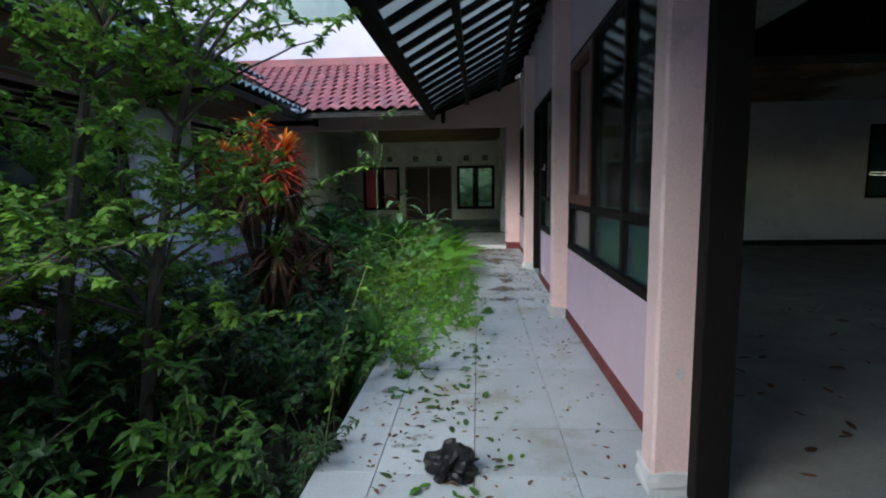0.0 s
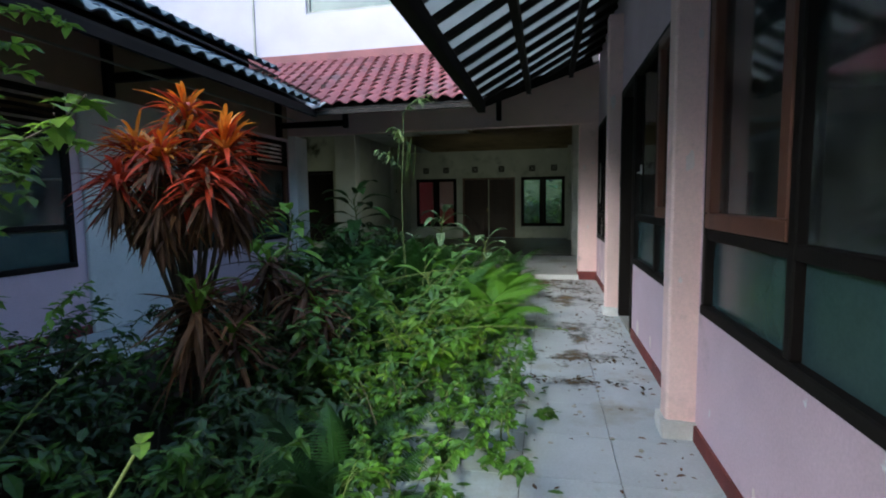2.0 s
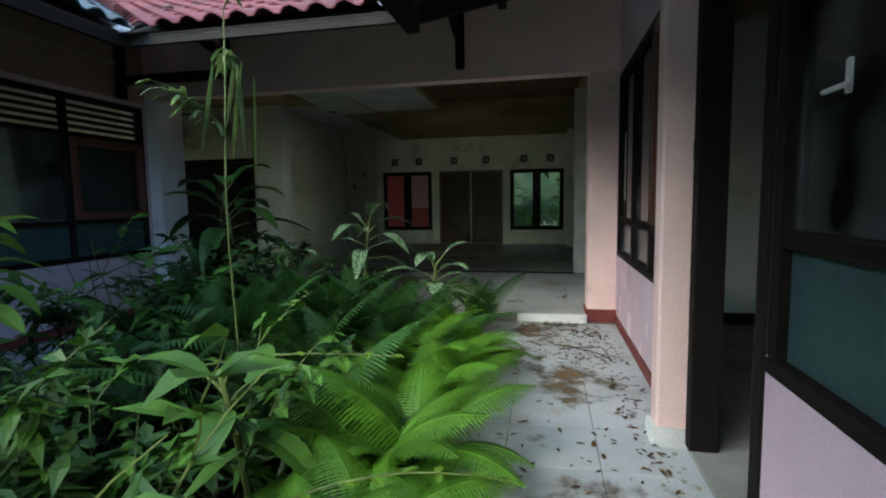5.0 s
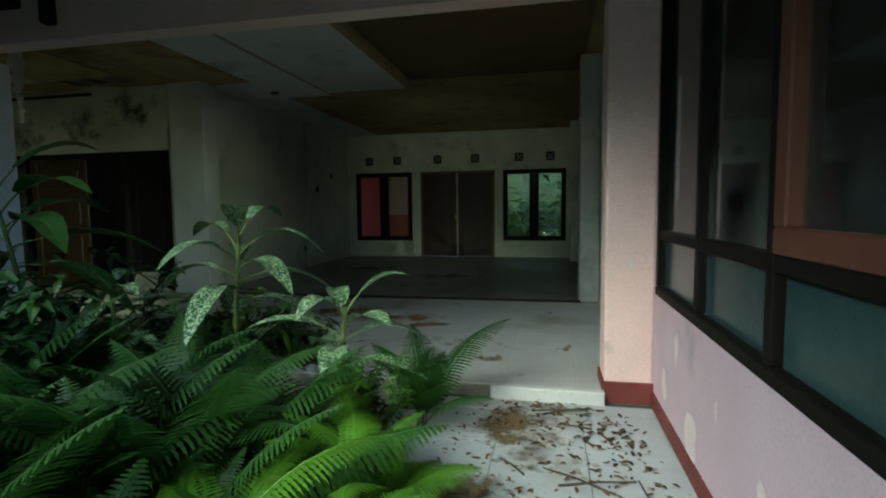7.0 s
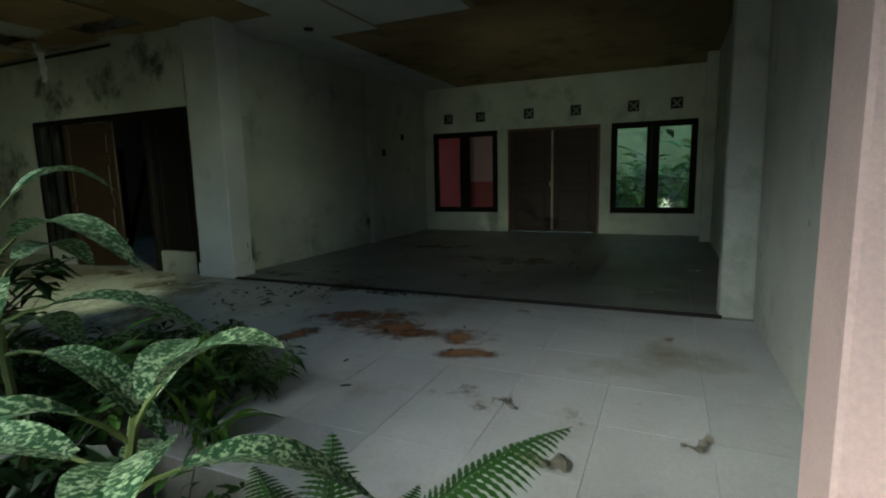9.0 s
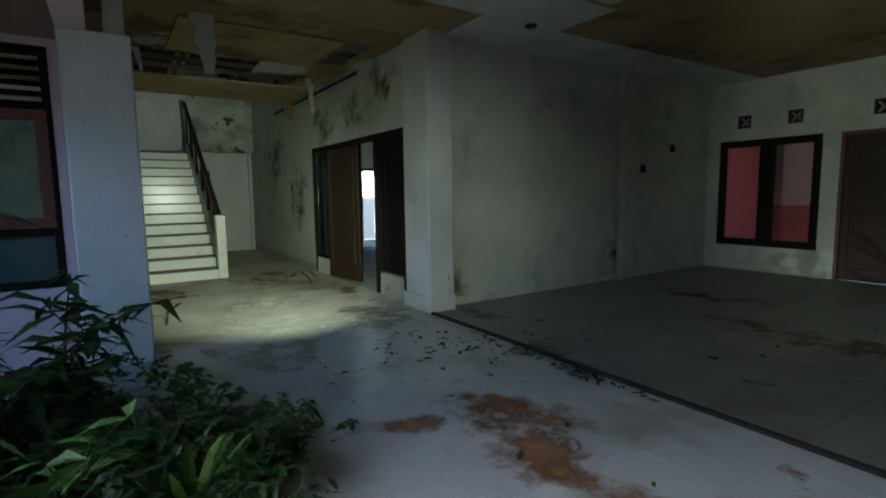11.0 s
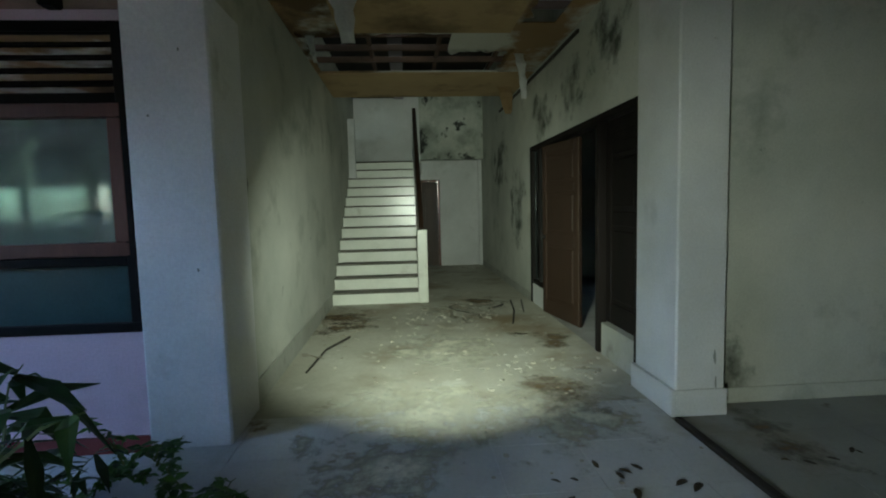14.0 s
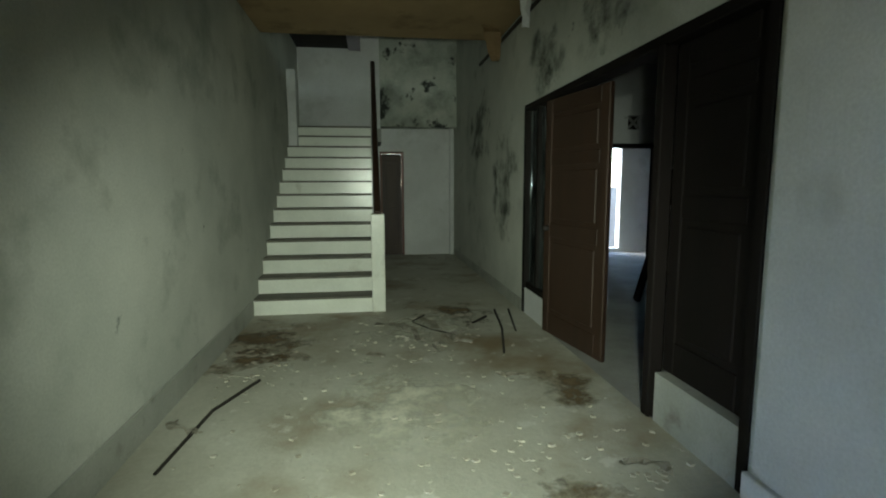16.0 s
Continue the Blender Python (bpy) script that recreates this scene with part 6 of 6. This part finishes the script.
for k, (x, y, w, ln, turn) in enumerate(((-7.0, 9.75, 0.12, 0.5, 10), (-6.7, 10.05, 0.08, 0.4, -30), (-6.6, 9.6, 0.07, 0.35, 25), (-6.3, 9.75, 0.09, 0.3, -10), (-6.3, 8.2, 0.07, 0.3, 60), (-5.1, 8.2, 0.06, 0.25, 30), (-4.4, 10.5, 0.08, 0.22, 50), (-0.55, 9.75, 0.05, 0.14, 15), (0.6, 8.6, 0.04, 0.16, 5), (0.9, 8.15, 0.12, 0.2, 40), (1.1, 11.4, 0.05, 0.22, 0), (1.48, 8.52, 0.06, 0.14, 20), (1.25, 12.64, 0.08, 0.25, 0), (1.62, 12.7, 0.08, 0.2, 10), (-6.9, 9.45, 0.12, 0.4, 70), (-7.2, 10.1, 0.1, 0.35, 120), (-6.45, 9.95, 0.1, 0.3, 40), (-5.6, 10.2, 0.06, 0.26, 70))):
    paper_scrap(x, y, w, ln, turn, k + 1)

for k, (u, z, w, h, m_) in enumerate(((-4.04, 1.60, 0.05, 0.10, M_SMUDGE), (-4.02, 1.60, 0.03, 0.06, M_SKIRT))):
    flake("y", 8.03 + 0.0012 * k, u, z, w, h, 21.3 + k, m_, 1, "plaster_scar", "grey plaster scar on the hall wall")

# outside the end windows: red neighbour, garden
structure(solid("neighbour_red_pillar", [(-4.3, -3.02, 17.2, 17.5, -0.3, 2.6)], M_REDWALL, bevel=0.01), "bright red painted porch pillar outside the window")
structure(solid("neighbour_salmon_wall", [(-3.0, -2.15, 17.35, 17.5, 1.12, 2.6)], M_PINKWALL), "salmon painted wall outside the window")
structure(solid("neighbour_red_dado", [(-3.0, -2.15, 17.33, 17.52, -0.3, 1.12)], M_REDWALL), "red painted lower wall outside the window")
# Plain backdrop in foliage colour, added to close the view.
wall("garden_wall", "y", 22.0, 22.2, -9.0, 9.0, -0.3, 3.6, [], M_BACK, "plain dark green backdrop added behind the garden plants")
# Unseen slab, added to cut the daylight outside the end windows.
structure(solid("porch_roof", [(-5.0, 3.2, YE + 0.14, 19.6, 2.62, 2.7)], M_CONC), "unseen slab added to shade the outside of the end windows")
for k, (x, y, s, v) in enumerate(((0.6, 18.8, 1.4, 2), (1.3, 19.2, 1.7, 0), (0.2, 19.8, 1.6, 5), (1.9, 18.9, 1.5, 2), (-0.8, 20.2, 1.7, 0), (1.0, 20.6, 2.2, 2), (-1.7, 20.4, 1.8, 0), (2.4, 20.0, 2.0, 0), (0.5, 18.6, 1.3, 3), (1.2, 18.5, 1.4, 3), (1.6, 18.2, 1.1, 3), (0.9, 19.6, 2.4, 3), (2.0, 19.6, 2.4, 3), (0.4, 21.0, 2.6, 5), (1.8, 21.2, 2.8, 2), (-1.4, 21.3, 2.4, 2))):
    c = copy_thing(SHR[v], pose(x, y, G, 0, 0, 50 * k))
    c.scale = (s, s, s)
dieffenbachia(0.75, 18.4, 1.0, 0.6, 10, 61, M_LEAFY, "bright broad-leaved garden plant outside the window", "garden_plant", 0.2)
dieffenbachia(1.45, 18.7, 0.8, 0.55, 9, 62, M_LEAFY, "bright broad-leaved garden plant outside the window", "garden_plant", 0.2)
pl = thing("plank", "dark plank leaning inside the next room", "plank")
bm = bmesh.new()
box(bm, -0.05, 0.05, -0.015, 0.015, 0, 1.7)
bmesh.ops.transform(bm, matrix=Matrix.Translation((-7.6, 12.2, H)) @ Matrix.Rotation(radians(24), 4, "Y"), verts=bm.verts[:])
part("board", bm, M_WOODK, pl)


def lay_floor(parent, x0, x1, y0, y1, z, sx, sy, material, ox=0.0, gap=0.004, seed=1, tilt=0.12):
    """Square floor tiles, each one an object on a shared mesh; cut ones at the edges get their own size."""
    rnd = random.Random(seed)
    meshes = {}
    x = x0 + (ox - x0) % sx - sx
    while x < x1 - 1e-6:
        a, b = max(x, x0), min(x + sx, x1)
        y = y0
        while y < y1 - 1e-6:
            c, d = y, min(y + sy, y1)
            if b - a > 0.03 and d - c > 0.03:
                key = (round(b - a, 3), round(d - c, 3))
                if key not in meshes:
                    bm = bmesh.new()
                    box(bm, -(b - a) / 2 + gap / 2, (b - a) / 2 - gap / 2, -(d - c) / 2 + gap / 2, (d - c) / 2 - gap / 2, -0.012, 0.0)
                    bmesh.ops.bevel(bm, geom=[e for e in bm.edges if all(v.co.z > -0.001 for v in e.verts)], offset=0.002, segments=1, affect="EDGES")
                    bmesh.ops.recalc_face_normals(bm, faces=bm.faces[:])
                    me = bpy.data.meshes.new("floor_tile")
                    bm.to_mesh(me)
                    bm.free()
                    me.materials.append(material)
                    meshes[key] = me
                ob = new("floor_tile", meshes[key])
                ob.parent = parent
                ob.matrix_basis = pose((a + b) / 2, (c + d) / 2, z + rnd.uniform(-0.0015, 0.0), rnd.uniform(-tilt, tilt), rnd.uniform(-tilt, tilt))
            y += sy
        x += sx


lay_floor(terrace, 0.28, XR, -6.0, YB - 0.07, 0.0, 0.478, 0.478, M_TILE, ox=1.06)
lay_floor(terrace_left, XL, -2.5, -2.0, YB - 0.04, 0.0, 0.478, 0.478, M_TILE)
lay_floor(room_floor, XL - 0.2, XR, YB, 10.70, H, 0.478, 0.478, M_TILEIN, ox=0.1, gap=0.0016, tilt=0.02)
# Past the track the tiles carry painted-in shade.
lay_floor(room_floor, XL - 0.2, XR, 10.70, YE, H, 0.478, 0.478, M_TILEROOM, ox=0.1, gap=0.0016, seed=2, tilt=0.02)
